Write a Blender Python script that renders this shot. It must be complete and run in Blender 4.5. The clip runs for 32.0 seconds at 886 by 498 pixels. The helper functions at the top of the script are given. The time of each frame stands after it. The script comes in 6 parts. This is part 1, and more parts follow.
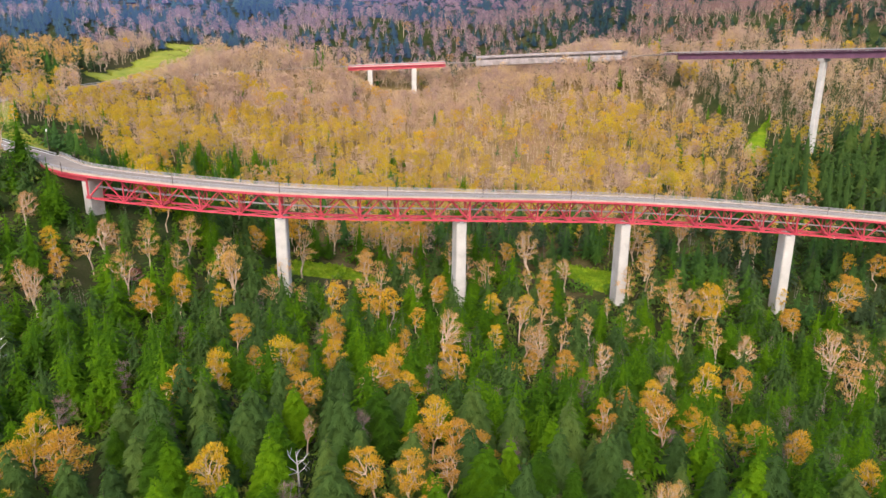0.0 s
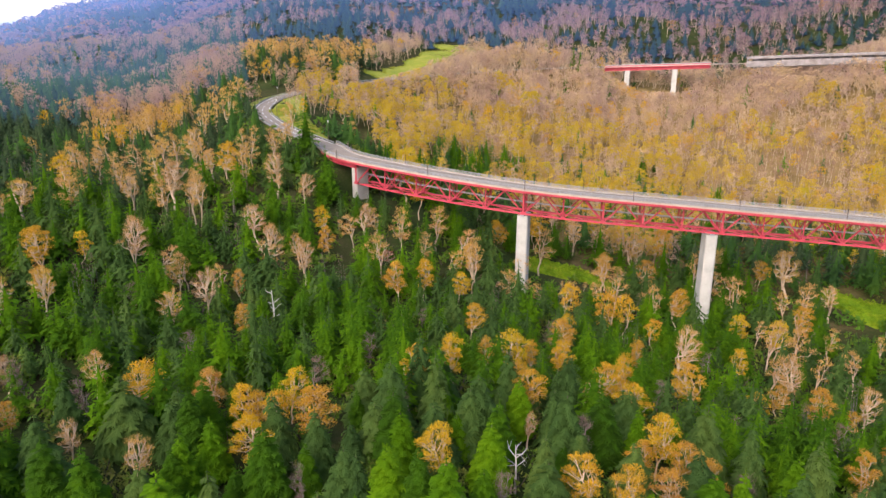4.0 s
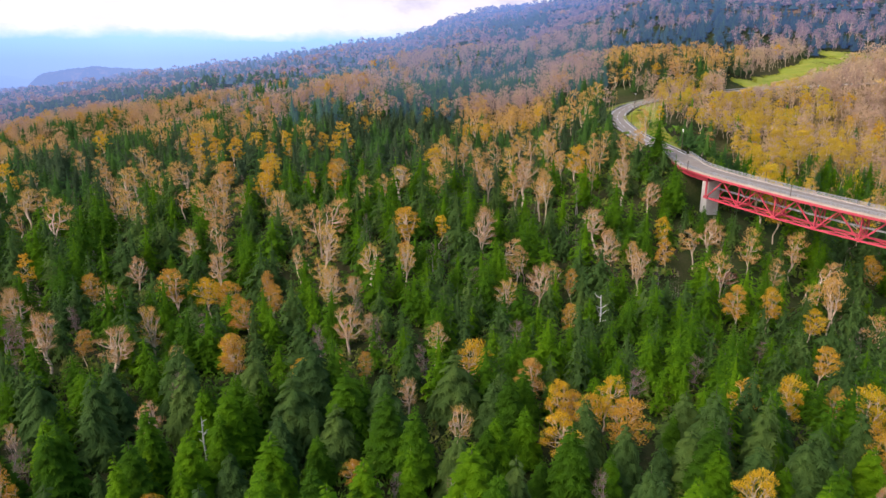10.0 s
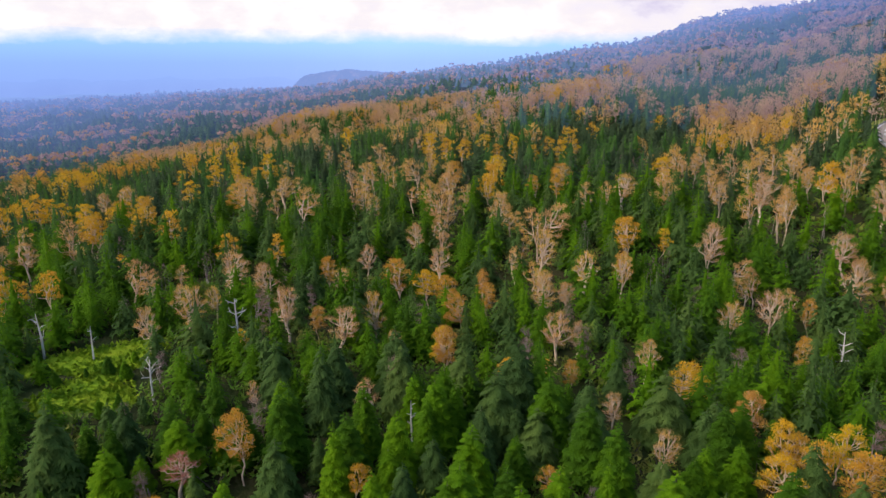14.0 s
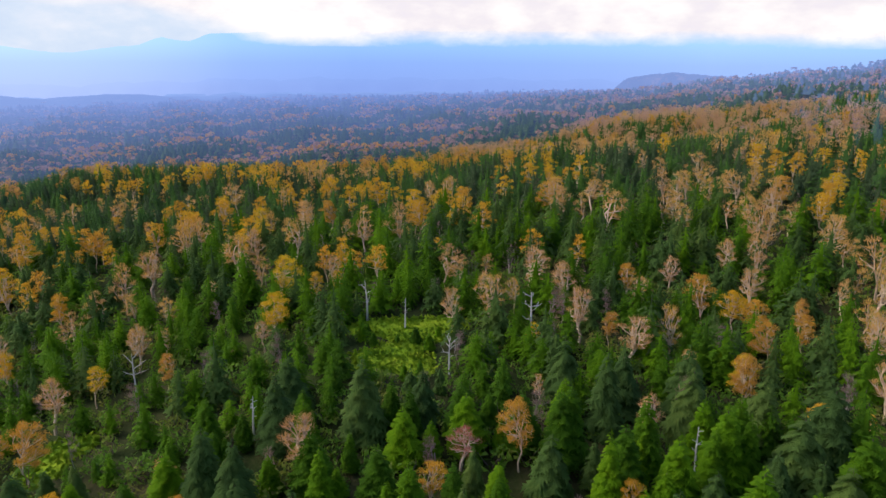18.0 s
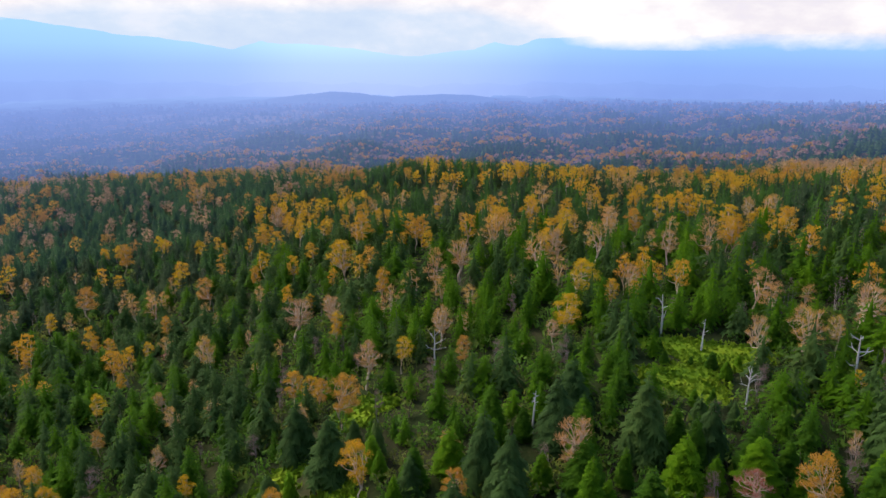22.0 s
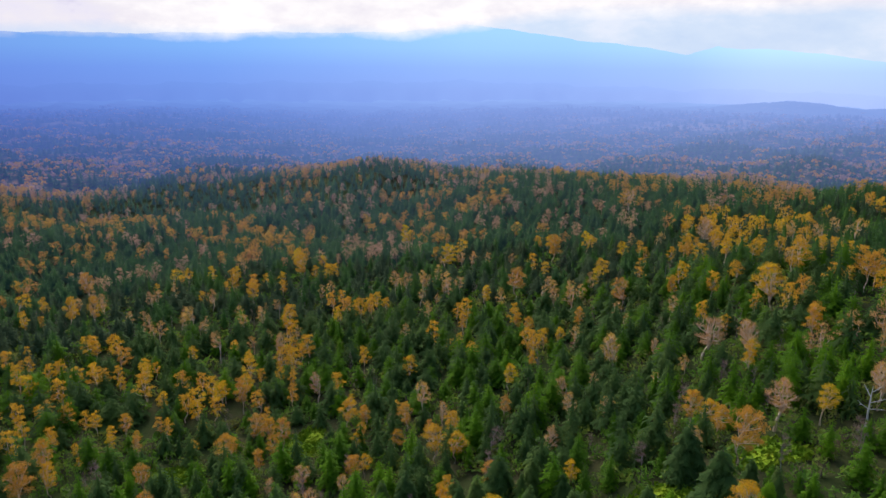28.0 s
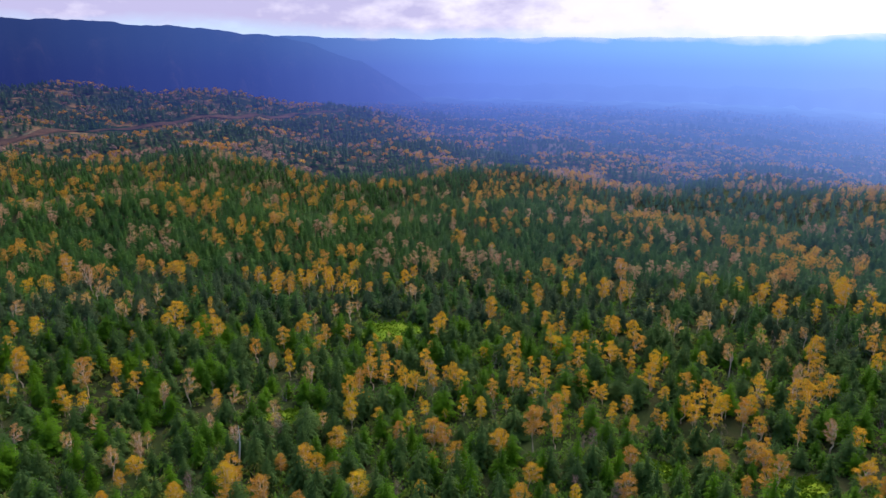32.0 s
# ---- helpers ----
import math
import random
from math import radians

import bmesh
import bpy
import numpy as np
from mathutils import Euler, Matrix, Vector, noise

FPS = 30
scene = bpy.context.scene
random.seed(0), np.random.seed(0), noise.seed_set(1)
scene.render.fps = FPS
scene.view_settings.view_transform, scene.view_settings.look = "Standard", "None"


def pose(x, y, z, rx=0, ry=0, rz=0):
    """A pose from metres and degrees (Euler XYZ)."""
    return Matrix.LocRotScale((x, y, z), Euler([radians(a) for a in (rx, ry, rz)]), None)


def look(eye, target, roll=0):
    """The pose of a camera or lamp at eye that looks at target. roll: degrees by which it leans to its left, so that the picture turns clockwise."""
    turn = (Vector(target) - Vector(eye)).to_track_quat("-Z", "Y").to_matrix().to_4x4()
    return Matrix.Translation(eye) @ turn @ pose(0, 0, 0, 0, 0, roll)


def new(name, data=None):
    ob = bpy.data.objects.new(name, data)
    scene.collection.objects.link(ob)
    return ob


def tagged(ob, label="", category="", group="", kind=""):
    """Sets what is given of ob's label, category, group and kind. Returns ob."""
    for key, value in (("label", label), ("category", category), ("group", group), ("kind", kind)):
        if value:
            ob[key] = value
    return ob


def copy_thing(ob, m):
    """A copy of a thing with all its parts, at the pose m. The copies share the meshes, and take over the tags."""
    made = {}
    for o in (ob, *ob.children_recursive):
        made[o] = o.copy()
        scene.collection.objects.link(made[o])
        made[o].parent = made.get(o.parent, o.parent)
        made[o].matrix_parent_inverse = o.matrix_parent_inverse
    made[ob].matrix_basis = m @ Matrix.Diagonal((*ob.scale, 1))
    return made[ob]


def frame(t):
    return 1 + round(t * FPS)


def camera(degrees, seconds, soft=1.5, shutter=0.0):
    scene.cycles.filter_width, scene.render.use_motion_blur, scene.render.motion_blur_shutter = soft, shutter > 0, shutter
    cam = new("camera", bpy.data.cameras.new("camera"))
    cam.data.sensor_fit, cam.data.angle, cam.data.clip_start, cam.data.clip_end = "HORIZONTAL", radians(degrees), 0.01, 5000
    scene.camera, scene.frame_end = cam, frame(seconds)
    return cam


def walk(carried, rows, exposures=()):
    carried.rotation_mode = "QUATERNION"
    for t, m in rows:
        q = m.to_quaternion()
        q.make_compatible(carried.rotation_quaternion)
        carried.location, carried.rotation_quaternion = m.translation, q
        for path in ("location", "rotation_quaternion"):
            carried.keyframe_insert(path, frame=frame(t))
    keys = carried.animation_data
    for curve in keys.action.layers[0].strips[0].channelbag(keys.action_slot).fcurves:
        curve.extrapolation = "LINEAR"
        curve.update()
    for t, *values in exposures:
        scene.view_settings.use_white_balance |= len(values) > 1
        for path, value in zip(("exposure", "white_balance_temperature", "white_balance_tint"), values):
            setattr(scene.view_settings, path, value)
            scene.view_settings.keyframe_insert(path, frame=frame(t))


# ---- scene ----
CAM_Z = 120.0  # height of the hovering camera over the datum
cam = camera(64.75, 32.0, soft=1.5)
# seconds, yaw, pitch, roll
PATH = [
    (0, 0.36, -16.45, 0.53),
    (0.5, 3.27, -16.45, 0.52),
    (1, 5.92, -16.48, 0.48),
    (1.5, 8.17, -16.50, 0.50),
    (2, 10.30, -16.53, 0.47),
    (2.5, 12.52, -16.57, 0.44),
    (3, 15.14, -16.59, 0.42),
    (3.5, 18.04, -16.60, 0.36),
    (4, 20.56, -16.59, 0.31),
    (4.5, 23.13, -16.58, 0.29),
    (6.5, 31.89, -16.49, 0.26),
    (7, 33.95, -16.46, 0.19),
    (7.5, 36.04, -16.41, 0.23),
    (8, 38.27, -16.40, 0.21),
    (8.5, 41.01, -16.37, 0.20),
    (9, 43.97, -16.33, 0.19),
    (9.5, 46.48, -16.30, 0.19),
    (10, 48.69, -16.25, 0.27),
    (10.5, 50.95, -16.21, 0.23),
    (11, 53.20, -16.16, 0.22),
    (11.5, 55.49, -16.11, 0.25),
    (12, 57.74, -16.09, 0.27),
    (12.5, 60.00, -16.05, 0.27),
    (13, 62.32, -16.02, 0.24),
    (13.5, 64.66, -15.98, 0.21),
    (14, 66.97, -15.96, 0.26),
    (14.5, 69.33, -15.87, 0.19),
    (16.5, 81.41, -15.90, 0.48),
    (17, 85.11, -15.94, 0.36),
    (17.5, 88.69, -15.93, 0.34),
    (18, 92.22, -15.92, 0.37),
    (18.5, 95.68, -15.89, 0.36),
    (19, 98.85, -15.88, 0.39),
    (19.5, 102.08, -15.86, 0.40),
    (20, 105.31, -15.84, 0.37),
    (20.5, 108.47, -15.82, 0.34),
    (21, 111.40, -15.80, 0.41),
    (21.5, 114.38, -15.77, 0.41),
    (22, 117.36, -15.76, 0.42),
    (22.5, 120.21, -15.73, 0.39),
    (23, 122.90, -15.72, 0.44),
    (23.5, 125.42, -15.70, 0.49),
    (24, 127.70, -15.67, 0.49),
    (24.5, 129.83, -15.65, 0.53),
    (26.5, 139.34, -15.61, 0.41),
    (27, 143.05, -15.61, 0.47),
    (27.5, 147.40, -15.60, 0.48),
    (28, 152.13, -15.59, 0.43),
    (28.5, 157.20, -15.60, 0.44),
    (29, 162.81, -15.60, 0.51),
    (29.5, 168.43, -15.59, 0.51),
    (30, 173.95, -15.59, 0.48),
    (30.5, 179.44, -15.60, 0.60),
    (31, 184.96, -15.62, 0.59),
    (31.5, 190.15, -15.62, 0.52),
    (32, 195.28, -15.59, 0.40),
]
walk(cam, [(t, pose(0, 0, CAM_Z, 90 + pitch, 0, yaw) @ pose(0, 0, 0, 0, 0, roll)) for t, yaw, pitch, roll in PATH],
     exposures=[(0, 1.29, 6500, 10), (5, 1.23, 6500, 10), (9, 1.09, 6450, 10), (13, 0.94, 6450, 10), (19, 0.83, 6350, 10), (24, 0.82, 6250, 10), (28, 0.8, 6200, 10), (32, 1.05, 6200, 10)])

# ---- light ----
SUN_BEARING, SUN_HEIGHT = 172.0, 36.0  # degrees to the left of +y, degrees above the horizon


def toward(bearing, r, z=0.0):
    a = radians(bearing)
    return Vector((-r * math.sin(a), r * math.cos(a), z))


world = bpy.data.worlds.new("overcast_sky")
scene.world = world
world.use_nodes = True
wn = world.node_tree.nodes
sky = wn.new("ShaderNodeTexSky")
sky.sky_type, sky.sun_disc = "NISHITA", False
sky.sun_elevation, sky.sun_rotation = radians(SUN_HEIGHT), radians(-SUN_BEARING)
sky.air_density, sky.dust_density = 1.0, 3.0
wn["Background"].inputs["Strength"].default_value = 0.15
world.node_tree.links.new(sky.outputs[0], wn["Background"].inputs["Color"])

sun_data = bpy.data.lights.new("sun", "SUN")
sun_data.energy, sun_data.angle, sun_data.color = 0.66, radians(42), (1.0, 0.95, 0.87)
sun = new("sun", sun_data)
sun.matrix_world = look(toward(SUN_BEARING, 300, 120 + 300 * math.tan(radians(SUN_HEIGHT))), (0, 0, 120))
scene.view_settings.exposure = 0.0


# ---- materials ----
def nodes_of(name):
    m = bpy.data.materials.new(name)
    m.use_nodes = True
    t = m.node_tree
    return m, t, t.nodes, t.links, t.nodes["Principled BSDF"]


def ramp(t, fac, stops):
    r = t.nodes.new("ShaderNodeValToRGB")
    e = r.color_ramp.elements
    while len(e) < len(stops):
        e.new(0.5)
    for el, (p, c) in zip(e, stops):
        el.position, el.color = p, (*c, 1)
    t.links.new(fac, r.inputs[0])
    return r.outputs[0]


def noise_tex(t, scale, detail=4.0, rough=0.6, vector=None):
    n = t.nodes.new("ShaderNodeTexNoise")
    n.inputs["Scale"].default_value, n.inputs["Detail"].default_value, n.inputs["Roughness"].default_value = scale, detail, rough
    if vector is None:
        vector = t.nodes.new("ShaderNodeNewGeometry").outputs["Position"]
    t.links.new(vector, n.inputs["Vector"])
    return n.outputs[0]


def maths(t, op, a, b=None, clamp=False):
    n = t.nodes.new("ShaderNodeMath")
    n.operation, n.use_clamp = op, clamp
    for socket, v in zip(n.inputs, (a, b)):
        if v is None:
            continue
        if isinstance(v, (int, float)):
            socket.default_value = v
        else:
            t.links.new(v, socket)
    return n.outputs[0]


def mixed(t, fac, a, b, blend="MIX"):
    n = t.nodes.new("ShaderNodeMix")
    n.data_type, n.blend_type = "RGBA", blend
    for socket, v in ((n.inputs[0], fac), (n.inputs[6], a), (n.inputs[7], b)):
        if isinstance(v, (int, float)):
            socket.default_value = v
        elif isinstance(v, tuple):
            socket.default_value = (*v, 1)
        else:
            t.links.new(v, socket)
    return n.outputs[2]


def bump(t, bsdf, height, strength, distance):
    b = t.nodes.new("ShaderNodeBump")
    b.inputs["Strength"].default_value, b.inputs["Distance"].default_value = strength, distance
    t.links.new(height, b.inputs["Height"])
    t.links.new(b.outputs[0], bsdf.inputs["Normal"])


def haze_glow(t, shader, start, reach, most=1.0):
    """Blue haze of the distance, put into a material as emission: it glows more the farther off, and more towards the
    sun.
    """
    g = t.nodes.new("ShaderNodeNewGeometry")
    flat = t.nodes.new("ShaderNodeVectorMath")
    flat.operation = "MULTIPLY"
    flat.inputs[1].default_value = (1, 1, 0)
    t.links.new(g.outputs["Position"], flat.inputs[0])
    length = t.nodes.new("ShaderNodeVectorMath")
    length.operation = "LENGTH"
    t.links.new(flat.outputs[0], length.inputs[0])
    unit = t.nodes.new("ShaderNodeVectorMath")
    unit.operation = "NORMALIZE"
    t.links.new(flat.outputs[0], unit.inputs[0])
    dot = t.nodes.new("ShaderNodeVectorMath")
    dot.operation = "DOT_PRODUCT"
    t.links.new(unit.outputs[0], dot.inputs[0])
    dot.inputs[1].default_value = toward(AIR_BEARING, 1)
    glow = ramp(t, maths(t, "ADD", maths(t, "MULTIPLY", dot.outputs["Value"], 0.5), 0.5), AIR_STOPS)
    # haze painted thin in the north, where the light comes from behind, thick towards the sun
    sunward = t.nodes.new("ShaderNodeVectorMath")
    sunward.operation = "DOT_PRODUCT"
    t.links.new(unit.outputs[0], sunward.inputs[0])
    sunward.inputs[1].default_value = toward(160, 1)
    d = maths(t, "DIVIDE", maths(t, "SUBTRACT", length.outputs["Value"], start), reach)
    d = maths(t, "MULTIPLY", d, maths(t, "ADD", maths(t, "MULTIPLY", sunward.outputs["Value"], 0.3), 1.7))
    # a faint extra veil of glow sunward, already from 260 m on
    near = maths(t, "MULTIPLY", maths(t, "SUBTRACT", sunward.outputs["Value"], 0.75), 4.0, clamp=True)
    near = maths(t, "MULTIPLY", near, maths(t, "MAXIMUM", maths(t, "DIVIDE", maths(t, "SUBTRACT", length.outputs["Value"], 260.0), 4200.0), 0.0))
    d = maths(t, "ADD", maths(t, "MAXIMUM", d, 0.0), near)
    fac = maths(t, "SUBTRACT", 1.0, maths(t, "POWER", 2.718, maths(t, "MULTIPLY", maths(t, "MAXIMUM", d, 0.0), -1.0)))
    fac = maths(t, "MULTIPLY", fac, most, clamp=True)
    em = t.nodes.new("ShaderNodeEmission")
    # emission tinted deep violet over the nearer woods, paler the more haze lies in between
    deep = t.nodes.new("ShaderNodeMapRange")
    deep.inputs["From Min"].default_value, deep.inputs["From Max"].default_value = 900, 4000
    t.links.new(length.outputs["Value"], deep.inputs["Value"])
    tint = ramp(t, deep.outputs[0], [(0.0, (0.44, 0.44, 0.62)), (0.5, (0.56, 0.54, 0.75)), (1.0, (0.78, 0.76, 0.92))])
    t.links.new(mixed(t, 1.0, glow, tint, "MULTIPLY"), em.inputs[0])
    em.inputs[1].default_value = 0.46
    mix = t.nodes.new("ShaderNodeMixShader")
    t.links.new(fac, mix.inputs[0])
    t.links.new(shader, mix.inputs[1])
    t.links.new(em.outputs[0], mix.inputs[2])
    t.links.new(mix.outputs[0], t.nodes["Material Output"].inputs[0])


AIR, AIR_HILL = (660, 1900), (300, 1700)  # where the haze emission begins to show, and how far it reaches: over the valley, on the hillside
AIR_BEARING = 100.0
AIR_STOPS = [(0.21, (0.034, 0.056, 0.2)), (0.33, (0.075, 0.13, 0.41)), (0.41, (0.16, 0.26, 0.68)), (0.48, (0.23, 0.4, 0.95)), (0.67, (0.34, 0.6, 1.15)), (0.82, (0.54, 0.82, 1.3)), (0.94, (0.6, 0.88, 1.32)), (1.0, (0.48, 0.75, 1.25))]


def leafy(name, stops, per_island=False, scale=0.5, air_from=None, rough=0.75, light=0.25, gloss=0.15):
    """Leaves, needles or twigs: a colour of its own for each tree, mottled leaf by leaf."""
    m, t, n, l, bsdf = nodes_of(name)
    clump = noise_tex(t, scale, 4.0, 0.75)
    if per_island:
        # from tree to tree, and a little from leaf to leaf
        rnd = maths(t, "MULTIPLY", maths(t, "SUBTRACT", noise_tex(t, 0.075, 1.0, 0.5), 0.25), 2.0, clamp=True)
        isle = n.new("ShaderNodeNewGeometry").outputs["Random Per Island"]
        rnd = maths(t, "ADD", maths(t, "MULTIPLY", rnd, 0.8), maths(t, "MULTIPLY", isle, 0.2))
    else:
        rnd = n.new("ShaderNodeObjectInfo").outputs["Random"]
    fac = maths(t, "ADD", maths(t, "MULTIPLY", rnd, 0.68), maths(t, "MULTIPLY", maths(t, "SUBTRACT", clump, 0.35), 0.9), clamp=True)
    col = ramp(t, fac, stops)
    l.new(col, bsdf.inputs["Base Color"])
    bsdf.inputs["Roughness"].default_value = rough
    bsdf.inputs["Specular IOR Level"].default_value = gloss
    tr = n.new("ShaderNodeBsdfTranslucent")
    l.new(col, tr.inputs[0])
    mix = n.new("ShaderNodeMixShader")
    mix.inputs[0].default_value = light
    l.new(bsdf.outputs[0], mix.inputs[1])
    l.new(tr.outputs[0], mix.inputs[2])
    l.new(mix.outputs[0], n["Material Output"].inputs[0])
    # leaves of distant trees get the haze as emission on top
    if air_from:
        haze_glow(t, mix.outputs[0], *air_from)
    return m


FIR = [(0.0, (0.042, 0.098, 0.01)), (0.3, (0.068, 0.158, 0.009)), (0.6, (0.113, 0.24, 0.007)), (1.0, (0.205, 0.36, 0.009))]
# bluer needles for conifers farther off: haze put into the base colour
FIR_HAZED = [(0.0, (0.043, 0.09, 0.034)), (0.3, (0.055, 0.12, 0.031)), (0.6, (0.076, 0.158, 0.027)), (1.0, (0.11, 0.205, 0.025))]
SPRUCE_HAZED = [(0.0, (0.045, 0.076, 0.036)), (0.5, (0.064, 0.1, 0.042)), (1.0, (0.098, 0.132, 0.048))]
SPRUCE = [(0.0, (0.048, 0.096, 0.026)), (0.5, (0.079, 0.142, 0.032)), (1.0, (0.145, 0.21, 0.042))]
GOLD = [(0.0, (0.5, 0.27, 0.08)), (0.25, (0.58, 0.31, 0.045)), (0.55, (0.66, 0.39, 0.025)), (0.8, (0.66, 0.45, 0.02)), (1.0, (0.46, 0.43, 0.02))]
TWIG = [(0.0, (0.46, 0.26, 0.13)), (0.35, (0.58, 0.33, 0.12)), (0.7, (0.64, 0.38, 0.09)), (1.0, (0.62, 0.41, 0.05))]
KNOLL = [(0.0, (0.33, 0.21, 0.15)), (0.22, (0.44, 0.29, 0.11)), (0.42, (0.57, 0.38, 0.05)), (0.62, (0.61, 0.43, 0.03)), (0.8, (0.43, 0.38, 0.03)), (1.0, (0.13, 0.22, 0.025))]
HEIGHTS = [(0.0, (0.28, 0.19, 0.18)), (0.35, (0.46, 0.31, 0.24)), (0.65, (0.6, 0.42, 0.25)), (1.0, (0.64, 0.46, 0.09))]
VALLEY_GOLD = [(0.0, (0.4, 0.23, 0.14)), (0.35, (0.54, 0.28, 0.06)), (0.7, (0.6, 0.34, 0.03)), (1.0, (0.62, 0.42, 0.02))]
mat_fir, mat_fir_x = leafy("fir_needles", FIR, gloss=0.06, light=0.52), leafy("fir_needles_woods", FIR, True, gloss=0.06, light=0.5)
mat_spruce, mat_spruce_x = leafy("spruce_needles", SPRUCE, gloss=0.06, light=0.48), leafy("spruce_needles_woods", SPRUCE, True, gloss=0.06, light=0.46)
mat_fir_hazed, mat_spruce_hazed = leafy("fir_needles_hazed", FIR_HAZED, True, rough=0.85, light=0.38, gloss=0.05), leafy("spruce_needles_hazed", SPRUCE_HAZED, True, rough=0.85, light=0.38, gloss=0.05)
mat_gold, mat_gold_x = leafy("golden_leaves", GOLD, light=0.38), leafy("golden_leaves_woods", GOLD, True, light=0.38)
mat_knoll, mat_heights = leafy("thin_birch_leaves_woods", KNOLL, True, 0.11, light=0.3), leafy("birch_twigs_of_the_heights", HEIGHTS, True, 0.11, light=0.3)
mat_twig, mat_twig_x = leafy("bare_twigs", TWIG, light=0.35), leafy("bare_twigs_woods", TWIG, True, light=0.35)
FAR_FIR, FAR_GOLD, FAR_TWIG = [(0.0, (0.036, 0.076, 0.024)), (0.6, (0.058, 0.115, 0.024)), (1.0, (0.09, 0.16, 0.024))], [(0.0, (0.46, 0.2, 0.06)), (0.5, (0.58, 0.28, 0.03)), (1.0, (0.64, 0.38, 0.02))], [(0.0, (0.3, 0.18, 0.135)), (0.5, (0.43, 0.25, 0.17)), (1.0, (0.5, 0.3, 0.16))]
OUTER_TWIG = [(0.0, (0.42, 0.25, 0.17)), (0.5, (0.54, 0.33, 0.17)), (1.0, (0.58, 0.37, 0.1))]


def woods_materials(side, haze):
    """Leaves with blue haze emission mixed in, of the outer and far woods, for the hillside or the valley."""
    outer = dict(fir=leafy(side + "_outer_conifers", FIR_HAZED, True, 0.5, haze, light=0.38, gloss=0.05), golden_birch=leafy(side + "_outer_autumn_trees", VALLEY_GOLD, True, 0.5, haze, light=0.36), bare_birch=leafy(side + "_outer_bare_trees", OUTER_TWIG, True, 0.5, haze, light=0.35))
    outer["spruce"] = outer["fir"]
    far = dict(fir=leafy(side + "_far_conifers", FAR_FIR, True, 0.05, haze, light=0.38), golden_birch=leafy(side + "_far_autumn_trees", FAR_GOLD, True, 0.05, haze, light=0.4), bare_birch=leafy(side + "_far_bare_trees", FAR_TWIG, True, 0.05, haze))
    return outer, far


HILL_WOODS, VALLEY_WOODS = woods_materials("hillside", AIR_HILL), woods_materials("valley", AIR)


def plain(name, stops, scale, rough=0.8, metal=0.0, relief=0.0, distance=0.02, spec=0.3):
    """Two scales of mottling between the given colours."""
    m, t, n, l, bsdf = nodes_of(name)
    big, fine = noise_tex(t, scale, 5.0, 0.6), noise_tex(t, scale * 11, 4.0, 0.7)
    fac = maths(t, "ADD", maths(t, "MULTIPLY", big, 0.65), maths(t, "MULTIPLY", fine, 0.35))
    l.new(ramp(t, fac, stops), bsdf.inputs["Base Color"])
    bsdf.inputs["Roughness"].default_value, bsdf.inputs["Metallic"].default_value = rough, metal
    bsdf.inputs["Specular IOR Level"].default_value = spec
    if relief:
        bump(t, bsdf, fine, relief, distance)
    return m


mat_bark = plain("pale_birch_bark", [(0.3, (0.38, 0.27, 0.18)), (0.5, (0.58, 0.43, 0.3)), (0.7, (0.76, 0.6, 0.45))], 0.8, 0.85)
mat_dark_bark = plain("conifer_bark", [(0.3, (0.05, 0.035, 0.026)), (0.7, (0.14, 0.11, 0.085))], 0.8, 0.9)
mat_sapling = plain("grey_sapling_bark", [(0.3, (0.2, 0.16, 0.14)), (0.7, (0.36, 0.3, 0.27))], 0.9, 0.9)
mat_sapling_twig = leafy("leafless_grey_twigs", [(0.0, (0.15, 0.1, 0.09)), (0.5, (0.24, 0.16, 0.13)), (1.0, (0.32, 0.2, 0.12))], True, 0.3)
mat_thicket = leafy("brown_thicket_twigs", [(0.0, (0.26, 0.16, 0.13)), (0.4, (0.36, 0.22, 0.15)), (0.75, (0.42, 0.27, 0.13)), (1.0, (0.3, 0.29, 0.06))], True, 0.11, light=0.3)
mat_russet = leafy("russet_twigs", [(0.0, (0.3, 0.09, 0.07)), (0.5, (0.44, 0.15, 0.1)), (1.0, (0.5, 0.22, 0.13))])
mat_snag = plain("weathered_dead_wood", [(0.3, (0.34, 0.31, 0.28)), (0.7, (0.6, 0.57, 0.53))], 0.9, 0.9)
mat_red = plain("red_bridge_paint", [(0.25, (0.36, 0.034, 0.05)), (0.5, (0.5, 0.055, 0.08)), (0.75, (0.56, 0.1, 0.12))], 0.35, 0.5)
mat_plum = plain("plum_weathering_steel", [(0.3, (0.11, 0.045, 0.08)), (0.7, (0.2, 0.09, 0.14))], 0.3, 0.6)
mat_concrete = plain("pale_concrete", [(0.25, (0.34, 0.31, 0.28)), (0.5, (0.48, 0.45, 0.41)), (0.75, (0.58, 0.55, 0.51))], 0.22, 0.9, relief=0.2)
mat_asphalt = plain("worn_grey_asphalt", [(0.3, (0.22, 0.175, 0.145)), (0.7, (0.32, 0.26, 0.215))], 0.3, 0.9, relief=0.2)
mat_kerb = plain("grey_weathered_concrete", [(0.3, (0.34, 0.27, 0.21)), (0.7, (0.52, 0.43, 0.35))], 0.3, 0.9, relief=0.2)
mat_gallery = plain("stained_gallery_concrete", [(0.3, (0.17, 0.14, 0.13)), (0.5, (0.28, 0.24, 0.23)), (0.7, (0.42, 0.37, 0.36))], 0.25, 0.9, relief=0.2)
mat_line = plain("white_road_paint", [(0.3, (0.62, 0.62, 0.6)), (0.7, (0.8, 0.8, 0.78))], 1.5, 0.7)
mat_steel = plain("galvanised_steel", [(0.3, (0.26, 0.25, 0.26)), (0.7, (0.44, 0.42, 0.43))], 1.2, 0.55, 0.3)
